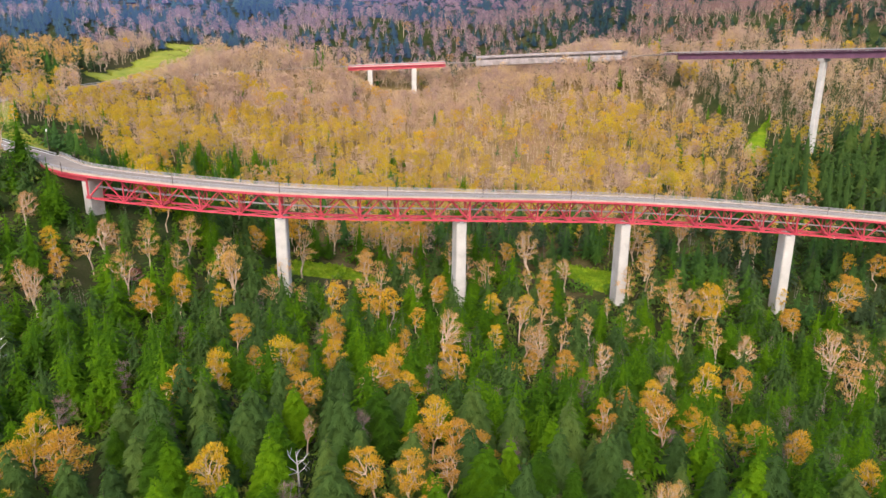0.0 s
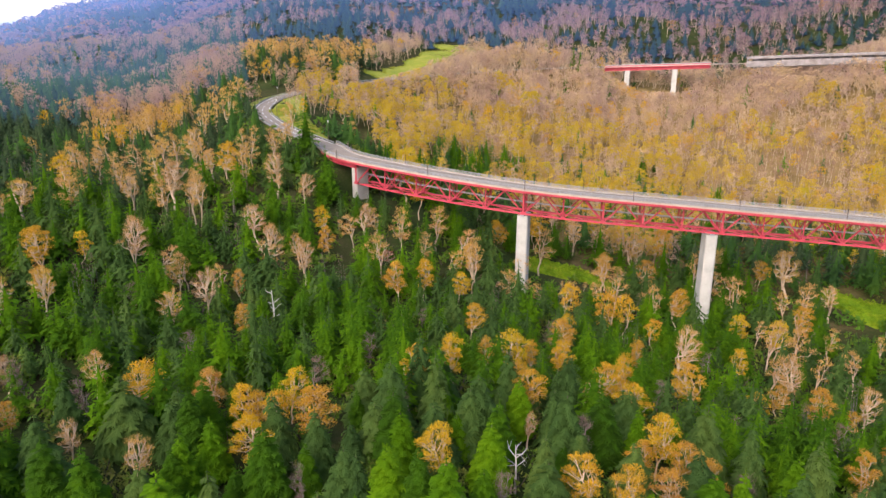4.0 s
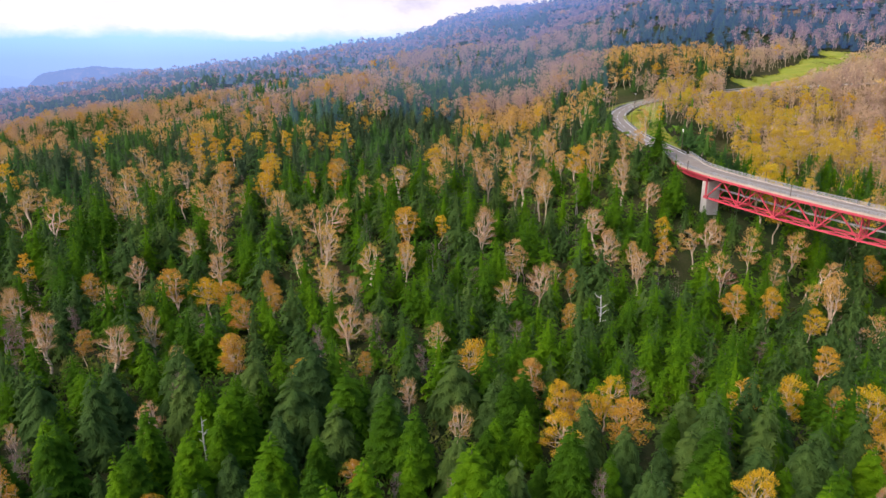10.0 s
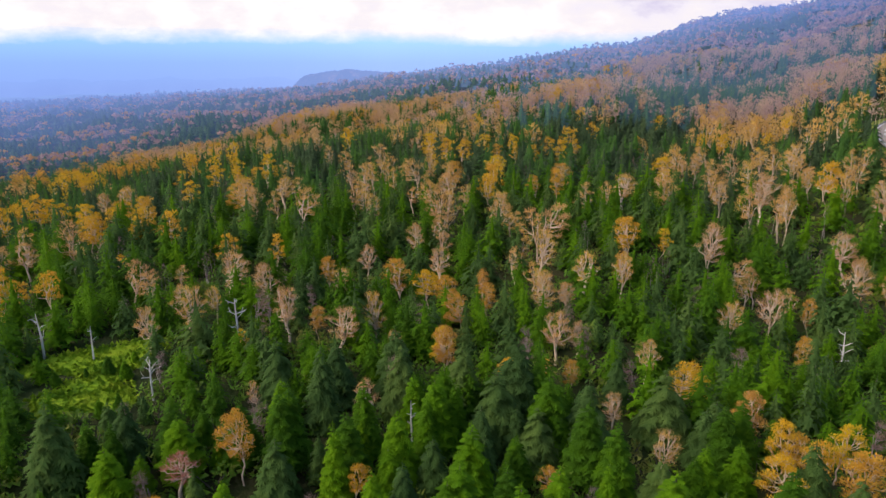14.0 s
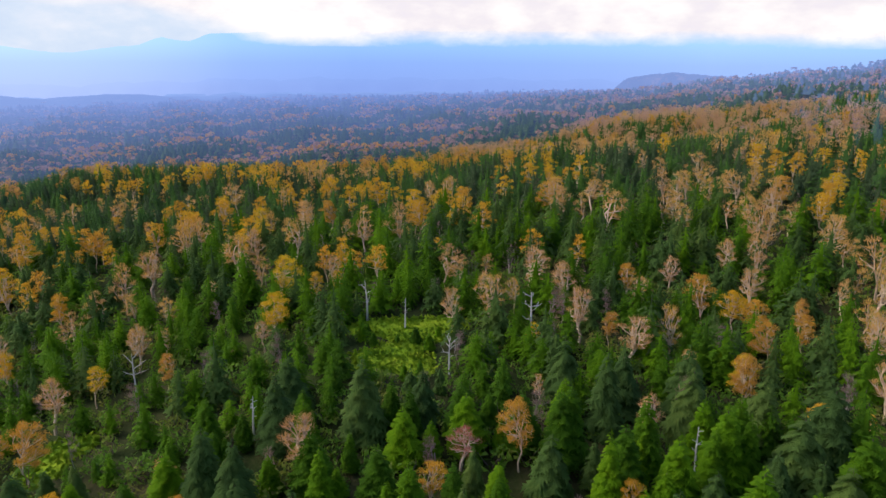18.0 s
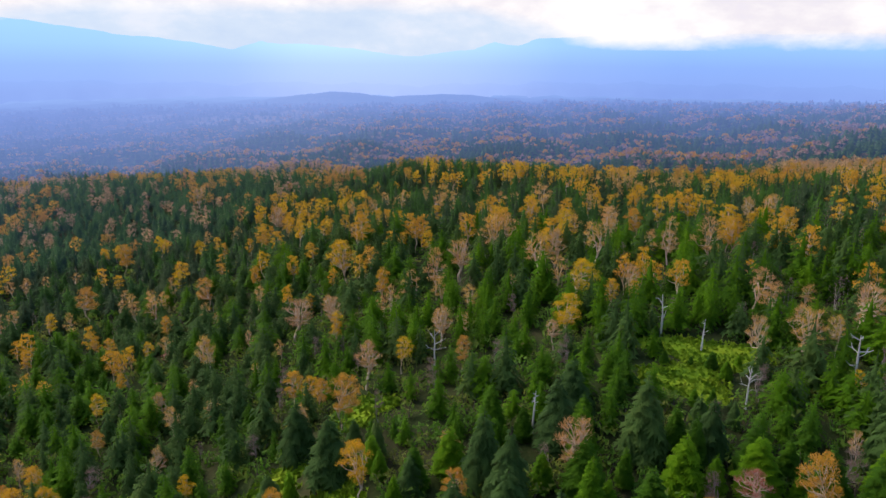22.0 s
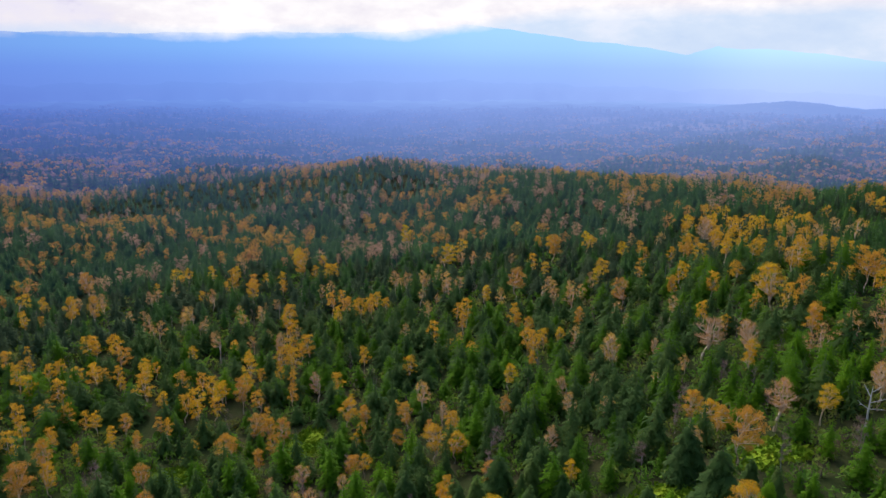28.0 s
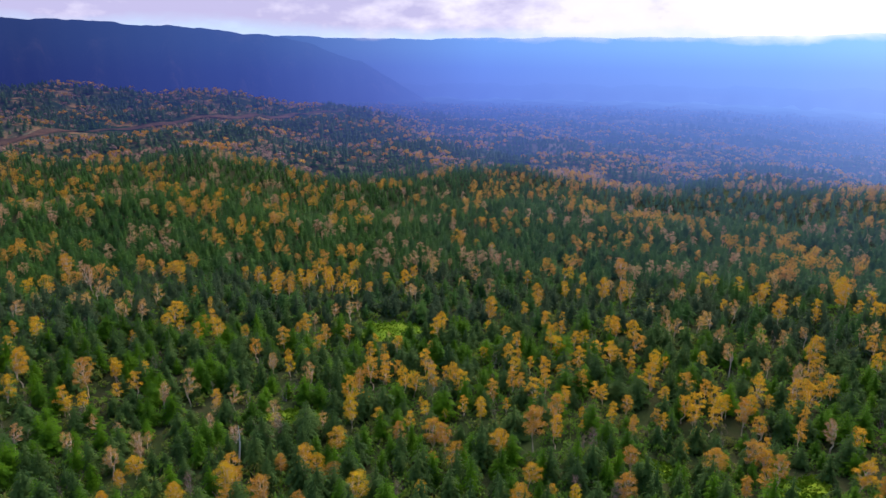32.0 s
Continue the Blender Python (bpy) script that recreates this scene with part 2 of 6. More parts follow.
mat_glade = plain("lush_glade_grass", [(0.32, (0.08, 0.15, 0.01)), (0.46, (0.13, 0.215, 0.01)), (0.58, (0.2, 0.27, 0.014)), (0.7, (0.28, 0.26, 0.03))], 0.2, 0.95, relief=0.6, distance=0.3, spec=0.05)
mat_grass = plain("yellowing_autumn_grass", [(0.3, (0.13, 0.19, 0.015)), (0.5, (0.24, 0.26, 0.025)), (0.7, (0.36, 0.31, 0.06))], 0.12, 0.9, relief=0.6, distance=0.3)
mat_shrub_x = leafy("undergrowth_leaves_woods", [(0.0, (0.06, 0.14, 0.015)), (0.4, (0.11, 0.22, 0.02)), (0.65, (0.19, 0.21, 0.035)), (1.0, (0.2, 0.13, 0.085))], True, light=0.4)


# ---- the lie of the land: sections along bearings, distance and height below or above the camera ----
SECTIONS = {}
SECTIONS[-60] = [(0, -68), (60, -70), (85, -70), (115, -79), (150, -88), (190, -97), (230, -98), (280, -87), (340, -73), (400, -60), (460, -44), (540, -23), (640, 10), (760, 37), (900, 54), (1100, 75), (1400, 105), (1900, 138), (2600, 184), (3600, 207), (4900, 200)]
SECTIONS[-30] = [(0, -66), (60, -66), (85, -66), (115, -75), (150, -84), (190, -94), (230, -98), (280, -95), (340, -80), (400, -58), (460, -33), (540, -6), (640, 23), (760, 44), (900, 60), (1100, 79), (1400, 107), (1900, 142), (2600, 192), (3600, 214), (4900, 200)]
SECTIONS[-12] = [(0, -65), (60, -65), (85, -65), (115, -73), (150, -81), (190, -90), (230, -93), (280, -86), (340, -72), (400, -56), (460, -33), (540, -7), (640, 15), (760, 38), (900, 54), (1100, 74), (1400, 102), (1900, 139), (2600, 190), (3600, 214), (4900, 200)]
SECTIONS[2] = [(0, -64), (60, -64), (85, -64), (115, -71), (150, -77), (190, -84), (230, -84), (280, -76), (340, -67), (400, -58), (460, -52), (540, -37), (640, -5), (760, 30), (900, 49), (1100, 69), (1400, 98), (1900, 136), (2600, 190), (3600, 214), (4900, 200)]
SECTIONS[14] = [(0, -64), (60, -64), (85, -63), (115, -69), (150, -74), (190, -79), (230, -76), (280, -69), (340, -58), (400, -45), (460, -29), (540, -13), (640, 2), (760, 32), (900, 51), (1100, 70), (1400, 98), (1900, 136), (2600, 190), (3600, 214), (4900, 200)]
SECTIONS[24] = [(0, -64), (60, -63), (85, -63), (115, -66), (150, -69), (190, -71), (230, -56), (280, -52), (340, -47), (400, -39), (460, -25), (540, -12), (640, 5), (760, 32), (900, 49), (1100, 69), (1400, 98), (1900, 136), (2600, 190), (3600, 214), (4900, 200)]
SECTIONS[33] = [(0, -65), (60, -64), (85, -63), (115, -66), (150, -67), (190, -67), (230, -51), (280, -37), (340, -31), (400, -25), (460, -21), (540, -13), (640, 4), (760, 32), (900, 45), (1100, 65), (1400, 92), (1900, 129), (2600, 180), (3600, 204), (4900, 190)]
SECTIONS[45] = [(0, -64), (60, -64), (85, -64), (115, -64), (150, -63), (190, -62), (230, -60), (280, -56), (340, -51), (400, -44), (460, -36), (540, -29), (640, -22), (760, -13), (900, -3), (1100, 13), (1400, 37), (1900, 78), (2600, 106), (3600, 86), (4900, 60)]
SECTIONS[54] = [(0, -64), (60, -64), (85, -64), (115, -61), (150, -59), (190, -56), (230, -53), (280, -49), (340, -46), (400, -41), (460, -38), (540, -36), (640, -34), (760, -31), (900, -28), (1100, -22), (1400, -14), (1900, -2), (2600, -21), (3600, -64), (4900, -120)]
SECTIONS[66] = [(0, -64), (60, -64), (85, -64), (115, -63), (150, -61), (190, -59), (230, -56), (280, -52), (340, -51), (400, -52), (460, -52), (540, -51), (640, -51), (760, -52), (900, -53), (1100, -54), (1400, -56), (1900, -58), (2600, -116), (3600, -188), (4900, -250)]
SECTIONS[80] = [(0, -64), (60, -64), (85, -63), (115, -62), (150, -60), (190, -57), (230, -59), (280, -60), (340, -61), (400, -64), (460, -72), (540, -81), (640, -83), (760, -85), (900, -87), (1100, -89), (1400, -93), (1900, -119), (2600, -153), (3600, -198), (4900, -255)]
SECTIONS[99] = [(0, -63), (60, -62), (85, -62), (115, -62), (150, -60), (190, -60), (230, -64), (280, -68), (340, -72), (400, -75), (460, -86), (540, -101), (640, -120), (760, -125), (900, -129), (1100, -133), (1400, -135), (1900, -149), (2600, -178), (3600, -211), (4900, -255)]
SECTIONS[123] = [(0, -65), (60, -65), (85, -65), (115, -68), (150, -71), (190, -71), (230, -71), (280, -75), (340, -78), (400, -81), (460, -83), (540, -100), (640, -120), (760, -131), (900, -136), (1100, -143), (1400, -153), (1900, -170), (2600, -195), (3600, -222), (4900, -258)]
SECTIONS[143] = [(0, -73), (60, -77), (85, -78), (115, -82), (150, -87), (190, -90), (230, -92), (280, -94), (340, -95), (400, -96), (460, -95), (540, -94), (620, -104), (760, -134), (900, -152), (1100, -168), (1400, -180), (1900, -196), (2600, -195), (3600, -222), (4900, -258)]
SECTIONS[159] = [(0, -74), (60, -80), (85, -83), (115, -87), (150, -93), (190, -97), (230, -100), (280, -103), (340, -107), (400, -110), (460, -111), (540, -112), (640, -110), (740, -109), (800, -124), (900, -148), (1100, -176), (1400, -190), (1900, -205), (2600, -220), (3600, -235), (4900, -258)]
SECTIONS[175] = [(0, -75), (60, -83), (85, -86), (115, -91), (150, -97), (190, -101), (230, -104), (280, -107), (340, -111), (400, -115), (460, -119), (540, -124), (640, -129), (760, -137), (900, -145), (1100, -154), (1400, -163), (1900, -169), (2600, -195), (3600, -222), (4900, -258)]
SECTIONS[195] = [(0, -75), (60, -84), (85, -87), (115, -92), (150, -98), (190, -102), (230, -103), (280, -105), (340, -108), (400, -111), (460, -114), (540, -117), (640, -119), (760, -123), (900, -127), (1100, -134), (1400, -145), (1900, -163), (2600, -190), (3600, -218), (4900, -255)]
SECTIONS[205] = [(0, -75), (60, -84), (85, -87), (115, -92), (150, -98), (190, -102), (230, -103), (280, -105), (340, -108), (400, -111), (460, -114), (540, -117), (640, -127), (760, -123), (900, -117), (1100, -104), (1400, -101), (1900, -165), (2600, -190), (3600, -218), (4900, -255)]
SECTIONS[215] = [(0, -75), (60, -83), (85, -87), (115, -91), (150, -97), (190, -100), (230, -101), (280, -102), (340, -104), (400, -105), (460, -106), (540, -107), (640, -106), (760, -105), (900, -102), (1100, -98), (1400, -74), (1900, -130), (2600, -190), (3600, -216), (4900, -250)]
SECTIONS[230] = [(0, -74), (60, -82), (85, -85), (115, -89), (150, -95), (190, -99), (230, -99), (280, -100), (340, -102), (400, -103), (460, -103), (540, -103), (640, -102), (760, -100), (900, -104), (1100, -86), (1400, -56), (1900, -100), (2600, -170), (3600, -200), (4900, -240)]
SECTIONS[270] = [(0, -72), (60, -77), (85, -79), (115, -86), (150, -95), (190, -103), (230, -102), (280, -100), (340, -98), (400, -96), (460, -94), (540, -91), (640, -84), (760, -74), (900, -64), (1100, -56), (1400, -55), (1900, -56), (2600, -59), (3600, -60), (4900, -60)]
BEARINGS = np.array(sorted(SECTIONS), float)
STEPS = np.arange(0, 5001, 10.0)
PROFILES = []
for bearing in sorted(SECTIONS):
    rs, zs = np.array(SECTIONS[bearing], float).T
    line = np.interp(STEPS, rs, zs)
    for _ in range(3):  # round off the breaks of slope
        line = np.convolve(np.pad(line, 2, mode="edge"), np.ones(5) / 5, "valid")
    PROFILES.append(line)
PROFILES = np.array(PROFILES + [PROFILES[0]])
BEARINGS = np.append(BEARINGS, BEARINGS[0] + 360)


def waves(x, y):
    """Hummocks and gullies too small for the sections."""
    s = 0
    for k, (a, b, c, h) in enumerate(((0.021, 0.013, 1.0, 1.6), (-0.011, 0.027, 2.1, 1.5), (0.043, -0.031, 0.3, 0.8), (0.061, 0.057, 4.0, 0.5))):
        s = s + h * np.sin(a * x + b * y + c + 0.8 * np.sin(0.7 * b * x - 0.9 * a * y))
    return s


def wild_height(x, y):
    x, y = np.asarray(x, float), np.asarray(y, float)
    r = np.clip(np.hypot(x, y), 0, 4990)
    b = (np.degrees(np.arctan2(-x, y)) + 60) % 360 - 60
    k = np.clip(np.searchsorted(BEARINGS, b, "right") - 1, 0, len(BEARINGS) - 2)
    f = (b - BEARINGS[k]) / (BEARINGS[k + 1] - BEARINGS[k])
    f = f * f * (3 - 2 * f) * 0.5 + f * 0.5
    i = r / 10.0
    j = np.clip(i.astype(int), 0, len(STEPS) - 2)
    g = i - j
    low = PROFILES[k, j] * (1 - g) + PROFILES[k, j + 1] * g
    high = PROFILES[k + 1, j] * (1 - g) + PROFILES[k + 1, j + 1] * g
    mean = PROFILES[:-1, 0].mean()
    z = low * (1 - f) + high * f
    near = np.clip(r / 110.0, 0, 1)
    return CAM_Z + z * near + mean * (1 - near) + waves(x, y) * np.clip(r / 300, 0.5, 3.0)


# ---- the road: a line of (x, y, height against the camera) ----
BRIDGE_POINTS = [(-131, 226.7, -37.2), (-109.2, 212.2, -38.9), (-51.7, 207.7, -43.1), (4.6, 221.9, -47.3), (62.6, 237.7, -51.5), (122.3, 241.3, -55.7), (182, 238, -59.9), (240, 231, -64)]
ROAD_POINTS = [(-131, 226.7, -37.2), (-142, 233.6, -36.3), (-154, 241, -35.4), (-167, 250.6, -34.3), (-179, 261.4, -33.3), (-189.5, 272.2, -32.3), (-199, 285.6, -31.2), (-205.4, 299, -30.2), (-209.5, 311, -29.4), (-212, 324, -28.5), (-209, 345, -26.6), (-198, 366, -24.6), (-184, 386, -22.6), (-165, 410, -20.8), (-138, 446, -18.8), (-105, 486, -17.6), (-72, 514, -16.8)]
FAR_POINTS = [(-72, 514, -16.8), (-4, 517, -13.8), (21, 505, -12.6), (60, 490, -10.2), (113, 470, -7.4), (140, 440, -5.0), (186, 360, -2.2), (232, 290, 0.6)]


def spline(points, step=3.0):
    """An even Catmull-Rom line through the points."""
    p = [Vector(q) for q in points]
    p = [p[0] * 2 - p[1], *p, p[-1] * 2 - p[-2]]
    fine = []
    for a, b, c, d in zip(p, p[1:], p[2:], p[3:]):
        for k in range(24):
            t = k / 24
            fine.append(0.5 * (2 * b + (c - a) * t + (2 * a - 5 * b + 4 * c - d) * t * t + (3 * b - a - 3 * c + d) * t * t * t))
    fine.append(p[-2])
    q = np.array([v[:] for v in fine])
    s = np.append(0, np.cumsum(np.linalg.norm(np.diff(q, axis=0), axis=1)))
    u = np.linspace(0, s[-1], max(2, round(s[-1] / step) + 1))
    out = np.stack([np.interp(u, s, q[:, k]) for k in range(3)], 1)
    out[:, 2] += CAM_Z
    return out


lower_road = spline(ROAD_POINTS[::-1] + BRIDGE_POINTS[1:])
joint = int(np.hypot(lower_road[:, 0] - BRIDGE_POINTS[0][0], lower_road[:, 1] - BRIDGE_POINTS[0][1]).argmin())
bridge_line, road_line, far_line = lower_road[joint:], lower_road[joint::-1], spline(FAR_POINTS)


def near_line(x, y, line):
    """Distance to a line, and the line's height at the nearest place."""
    x, y = np.asarray(x, float).ravel(), np.asarray(y, float).ravel()
    best, z = np.full(x.shape, 1e9), np.zeros(x.shape)
    for p in line:
        d = np.hypot(x - p[0], y - p[1])
        k = d < best
        best[k], z[k] = d[k], p[2]
    return best, z


def height(x, y):
    """The ground, cut or banked along the road."""
    x, y = np.asarray(x, float), np.asarray(y, float)
    z = wild_height(x, y)
    flat, zf = x.ravel(), z.ravel().copy()
    k = np.where((np.abs(x.ravel() + 150) < 160) & (np.abs(y.ravel() - 370) < 190))[0]
    if len(k):
        d, zr = near_line(x.ravel()[k], y.ravel()[k], road_line[:-6])
        w = np.clip((22 - d) / 14, 0, 1)
        w = w * w * (3 - 2 * w)
        zf[k] = zf[k] * (1 - w) + (zr - 0.35) * w
    return zf.reshape(x.shape)


def at_ground(bearing, r):
    v = toward(bearing, r)
    return Vector((v.x, v.y, float(height(v.x, v.y))))


# ---- mesh helpers ----
def mesh_of(name, verts, faces, mats, smooth=False, index=None):
    me = bpy.data.meshes.new(name)
    if isinstance(faces, np.ndarray):
        n, k = faces.shape
        me.vertices.add(len(verts))
        me.vertices.foreach_set("co", np.asarray(verts, np.float32).ravel())
        me.loops.add(n * k)
        me.loops.foreach_set("vertex_index", faces.astype(np.int32).ravel())
        me.polygons.add(n)
        me.polygons.foreach_set("loop_start", np.arange(0, n * k, k, dtype=np.int32))
        me.update(calc_edges=True)
    else:
        me.from_pydata([tuple(v) for v in verts], [], [tuple(f) for f in faces])
    for m in mats if isinstance(mats, (list, tuple)) else [mats]:
        me.materials.append(m)
    if index is not None:
        me.polygons.foreach_set("material_index", np.asarray(index, np.int32))
    if smooth:
        me.polygons.foreach_set("use_smooth", np.ones(len(me.polygons), bool))
    me.update()
    return me


def hang(ob, parent):
    ob.parent = parent
    ob.matrix_parent_inverse = parent.matrix_world.inverted()
    return ob


def part_mesh(name, me, parent, label=""):
    ob = new(name, me)
    ob.parent = parent
    return tagged(ob, label)


# ---- ground: one sheet to the horizon ----
def ground_material():
    m, t, n, l, bsdf = nodes_of("forest_floor")
    big, mid, fine = noise_tex(t, 0.012, 4), noise_tex(t, 0.09, 5), noise_tex(t, 1.3, 4, 0.7)
    fac = maths(t, "ADD", maths(t, "MULTIPLY", mid, 0.6), maths(t, "MULTIPLY", fine, 0.4))
    soil = ramp(t, fac, [(0.3, (0.018, 0.026, 0.008)), (0.45, (0.032, 0.042, 0.012)), (0.55, (0.05, 0.046, 0.02)), (0.7, (0.08, 0.06, 0.03))])
    moss = ramp(t, fac, [(0.3, (0.02, 0.036, 0.01)), (0.5, (0.04, 0.058, 0.015)), (0.7, (0.09, 0.075, 0.035))])
    floor = mixed(t, ramp(t, big, [(0.42, (0, 0, 0)), (0.58, (1, 1, 1))]), soil, moss)
    # straw and fallen leaves under the birch stand on the knoll
    litter = ramp(t, fac, [(0.3, (0.12, 0.085, 0.03)), (0.5, (0.26, 0.17, 0.07)), (0.7, (0.36, 0.25, 0.13))])
    away = n.new("ShaderNodeVectorMath")
    away.operation = "DISTANCE"
    away.inputs[1].default_value = (-20, 410, 60)
    l.new(n.new("ShaderNodeNewGeometry").outputs["Position"], away.inputs[0])
    stand = maths(t, "ADD", maths(t, "MULTIPLY", away.outputs["Value"], -0.012), maths(t, "ADD", maths(t, "MULTIPLY", mid, 1.2), 1.6), clamp=True)
    l.new(mixed(t, stand, floor, litter), bsdf.inputs["Base Color"])
    bsdf.inputs["Roughness"].default_value = 1.0
    bsdf.inputs["Specular IOR Level"].default_value = 0.05
    bump(t, bsdf, fine, 0.7, 0.25)
    return m


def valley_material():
    """The wooded valley too far off for single trees: dark conifers, autumn crowns and pale fields, with blue haze
    mixed in as emission.
    """
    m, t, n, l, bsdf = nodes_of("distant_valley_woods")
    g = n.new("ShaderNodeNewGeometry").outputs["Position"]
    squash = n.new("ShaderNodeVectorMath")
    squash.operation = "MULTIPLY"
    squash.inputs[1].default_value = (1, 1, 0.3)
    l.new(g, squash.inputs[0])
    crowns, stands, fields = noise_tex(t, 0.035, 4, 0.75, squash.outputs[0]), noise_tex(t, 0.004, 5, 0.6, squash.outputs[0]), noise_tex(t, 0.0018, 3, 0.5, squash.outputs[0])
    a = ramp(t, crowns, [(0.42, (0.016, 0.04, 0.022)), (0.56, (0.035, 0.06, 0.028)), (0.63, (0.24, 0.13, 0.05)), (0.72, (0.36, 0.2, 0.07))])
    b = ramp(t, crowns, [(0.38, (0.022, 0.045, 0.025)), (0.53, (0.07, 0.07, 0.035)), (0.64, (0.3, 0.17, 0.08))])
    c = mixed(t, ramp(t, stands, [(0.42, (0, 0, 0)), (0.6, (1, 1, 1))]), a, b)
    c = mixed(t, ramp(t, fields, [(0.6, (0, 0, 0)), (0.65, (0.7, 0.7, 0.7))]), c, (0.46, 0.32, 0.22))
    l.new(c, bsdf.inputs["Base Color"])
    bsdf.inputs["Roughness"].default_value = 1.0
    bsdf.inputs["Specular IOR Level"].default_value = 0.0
    haze_glow(t, bsdf.outputs[0], *AIR)
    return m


mat_ground, mat_valley = ground_material(), valley_material()
N = 270
u = np.linspace(-1, 1, N)
axis = 4950 * np.sinh(4.3 * u) / math.sinh(4.3)
gx, gy = np.meshgrid(axis, axis)
gz = height(gx, gy)
i = np.arange(N * N).reshape(N, N)
quads = np.stack([i[:-1, :-1], i[:-1, 1:], i[1:, 1:], i[1:, :-1]], -1).reshape(-1, 4)
mid = np.hypot(gx, gy).ravel()[quads].mean(1)
# beyond 740 m the sheet's material has haze emission mixed in
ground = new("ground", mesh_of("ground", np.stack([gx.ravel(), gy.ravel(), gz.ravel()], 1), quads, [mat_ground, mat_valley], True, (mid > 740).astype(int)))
tagged(ground, "wooded autumn hillside falling to a hazy valley", "ground", kind="structure")


# ---- backdrop: hazy mountains, the bank of cloud and the sky behind them ----
CREST = {40: 1.6, 60: 1.5, 75: 1.45, 91: 1.4, 105: 1.3, 110: 1.0, 111.5: 0.55, 112.6: 0.62, 113.4: 0.8, 115: 0.2, 118: -0.15, 120.5: -0.35, 122: -0.2, 123.5: 0.05, 125.5: 0.28, 127.1: 0.5, 130.2: 0.48, 131.0: 0.56, 131.5: 0.72, 132.1: 0.5, 133.7: 0.13, 136: 0.45, 139.5: 0.95, 140.5: 0.98, 143.6: 1.35, 147.4: 1.95, 149.9: 2.2, 152: 2.1, 156: 1.6, 166: 1.5, 176: 1.3, 186: 1.3, 194: 1.2, 199: 1.1, 204: 1.2, 211: 1.3, 220: 1.5, 232: 1.6, 250: 1.6}


RIDGE = {196: -4.0, 199: -2.2, 202: -0.6, 206: 0.8, 209.5: 1.35, 212: 1.6, 219: 2.0, 227: 2.25, 240: 2.5, 252: 2.4}


def range_of(name, label, r0, r1, scale, drop, rough, material, crests=CREST, low=-262):
    """A mountain range: foot at r0, crest at r1, with spurs and gullies running down its face."""
    rng = np.random.RandomState(len(name))
    b = np.arange(max(38, min(crests)), 252, 0.2)
    crest = np.interp(b, sorted(crests), [crests[k] for k in sorted(crests)])
    phase = rng.rand(8) * 6
    crest = crest * scale - drop + rough * sum(np.sin(b * w + f) / w ** 0.8 for w, f in zip((0.9, 1.7, 3.1, 5.3, 8.9), phase)) * 0.2
    rows = 14
    verts, faces = [], []
    for k in range(rows):
        v = k / (rows - 1)
        r = r0 + (r1 - r0) * v + 90 * np.sin(b * 1.3 + phase[5] + 2 * v) * np.sin(v * 3.14) + 45 * np.sin(b * 3.7 + phase[6]) * np.sin(v * 3.14)
        z_top = CAM_Z + r1 * np.tan(np.radians(crest))
        z_low = CAM_Z + low
        z = z_low + (z_top - z_low) * (v ** 1.25)
        a = np.radians(b)
        verts.append(np.stack([-r * np.sin(a), r * np.cos(a), z], 1))
    n = len(b)
    i = np.arange(rows * n).reshape(rows, n)
    q = np.stack([i[:-1, :-1], i[:-1, 1:], i[1:, 1:], i[1:, :-1]], -1).reshape(-1, 4)
    ob = new(name, mesh_of(name, np.concatenate(verts), q, material, True))
    return tagged(ob, label, "mountains", kind="structure")


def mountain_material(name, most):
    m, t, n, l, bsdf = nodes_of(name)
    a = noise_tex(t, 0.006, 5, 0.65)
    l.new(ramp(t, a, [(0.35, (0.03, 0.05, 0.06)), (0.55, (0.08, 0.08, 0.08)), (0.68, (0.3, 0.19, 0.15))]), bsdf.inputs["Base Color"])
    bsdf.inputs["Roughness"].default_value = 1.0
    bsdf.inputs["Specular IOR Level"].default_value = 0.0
    haze_glow(t, bsdf.outputs[0], 0, 1100, most)
    # the haze emission is painted darker towards the foot of the range, paler up high
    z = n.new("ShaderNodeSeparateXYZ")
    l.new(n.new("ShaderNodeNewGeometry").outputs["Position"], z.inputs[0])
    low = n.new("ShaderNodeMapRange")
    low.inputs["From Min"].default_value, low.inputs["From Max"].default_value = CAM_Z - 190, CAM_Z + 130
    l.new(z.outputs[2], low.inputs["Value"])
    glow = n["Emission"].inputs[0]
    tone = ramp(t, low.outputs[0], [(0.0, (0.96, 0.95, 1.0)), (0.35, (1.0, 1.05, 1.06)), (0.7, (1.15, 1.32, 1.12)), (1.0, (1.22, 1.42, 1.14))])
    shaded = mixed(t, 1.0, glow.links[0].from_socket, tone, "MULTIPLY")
    # sunlit mist round the pass, painted by brightening the emission there
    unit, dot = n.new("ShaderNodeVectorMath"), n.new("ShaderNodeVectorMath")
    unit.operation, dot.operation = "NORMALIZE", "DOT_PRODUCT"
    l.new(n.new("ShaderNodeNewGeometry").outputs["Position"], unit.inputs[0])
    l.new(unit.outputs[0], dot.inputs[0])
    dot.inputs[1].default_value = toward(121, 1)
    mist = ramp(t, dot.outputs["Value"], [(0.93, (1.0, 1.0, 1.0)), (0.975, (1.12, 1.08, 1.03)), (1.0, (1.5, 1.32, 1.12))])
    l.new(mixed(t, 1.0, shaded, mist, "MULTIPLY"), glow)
    return m


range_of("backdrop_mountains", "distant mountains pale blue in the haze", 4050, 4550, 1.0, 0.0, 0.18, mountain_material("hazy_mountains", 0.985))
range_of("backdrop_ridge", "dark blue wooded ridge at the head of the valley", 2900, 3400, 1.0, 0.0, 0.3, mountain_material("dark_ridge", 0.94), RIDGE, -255)
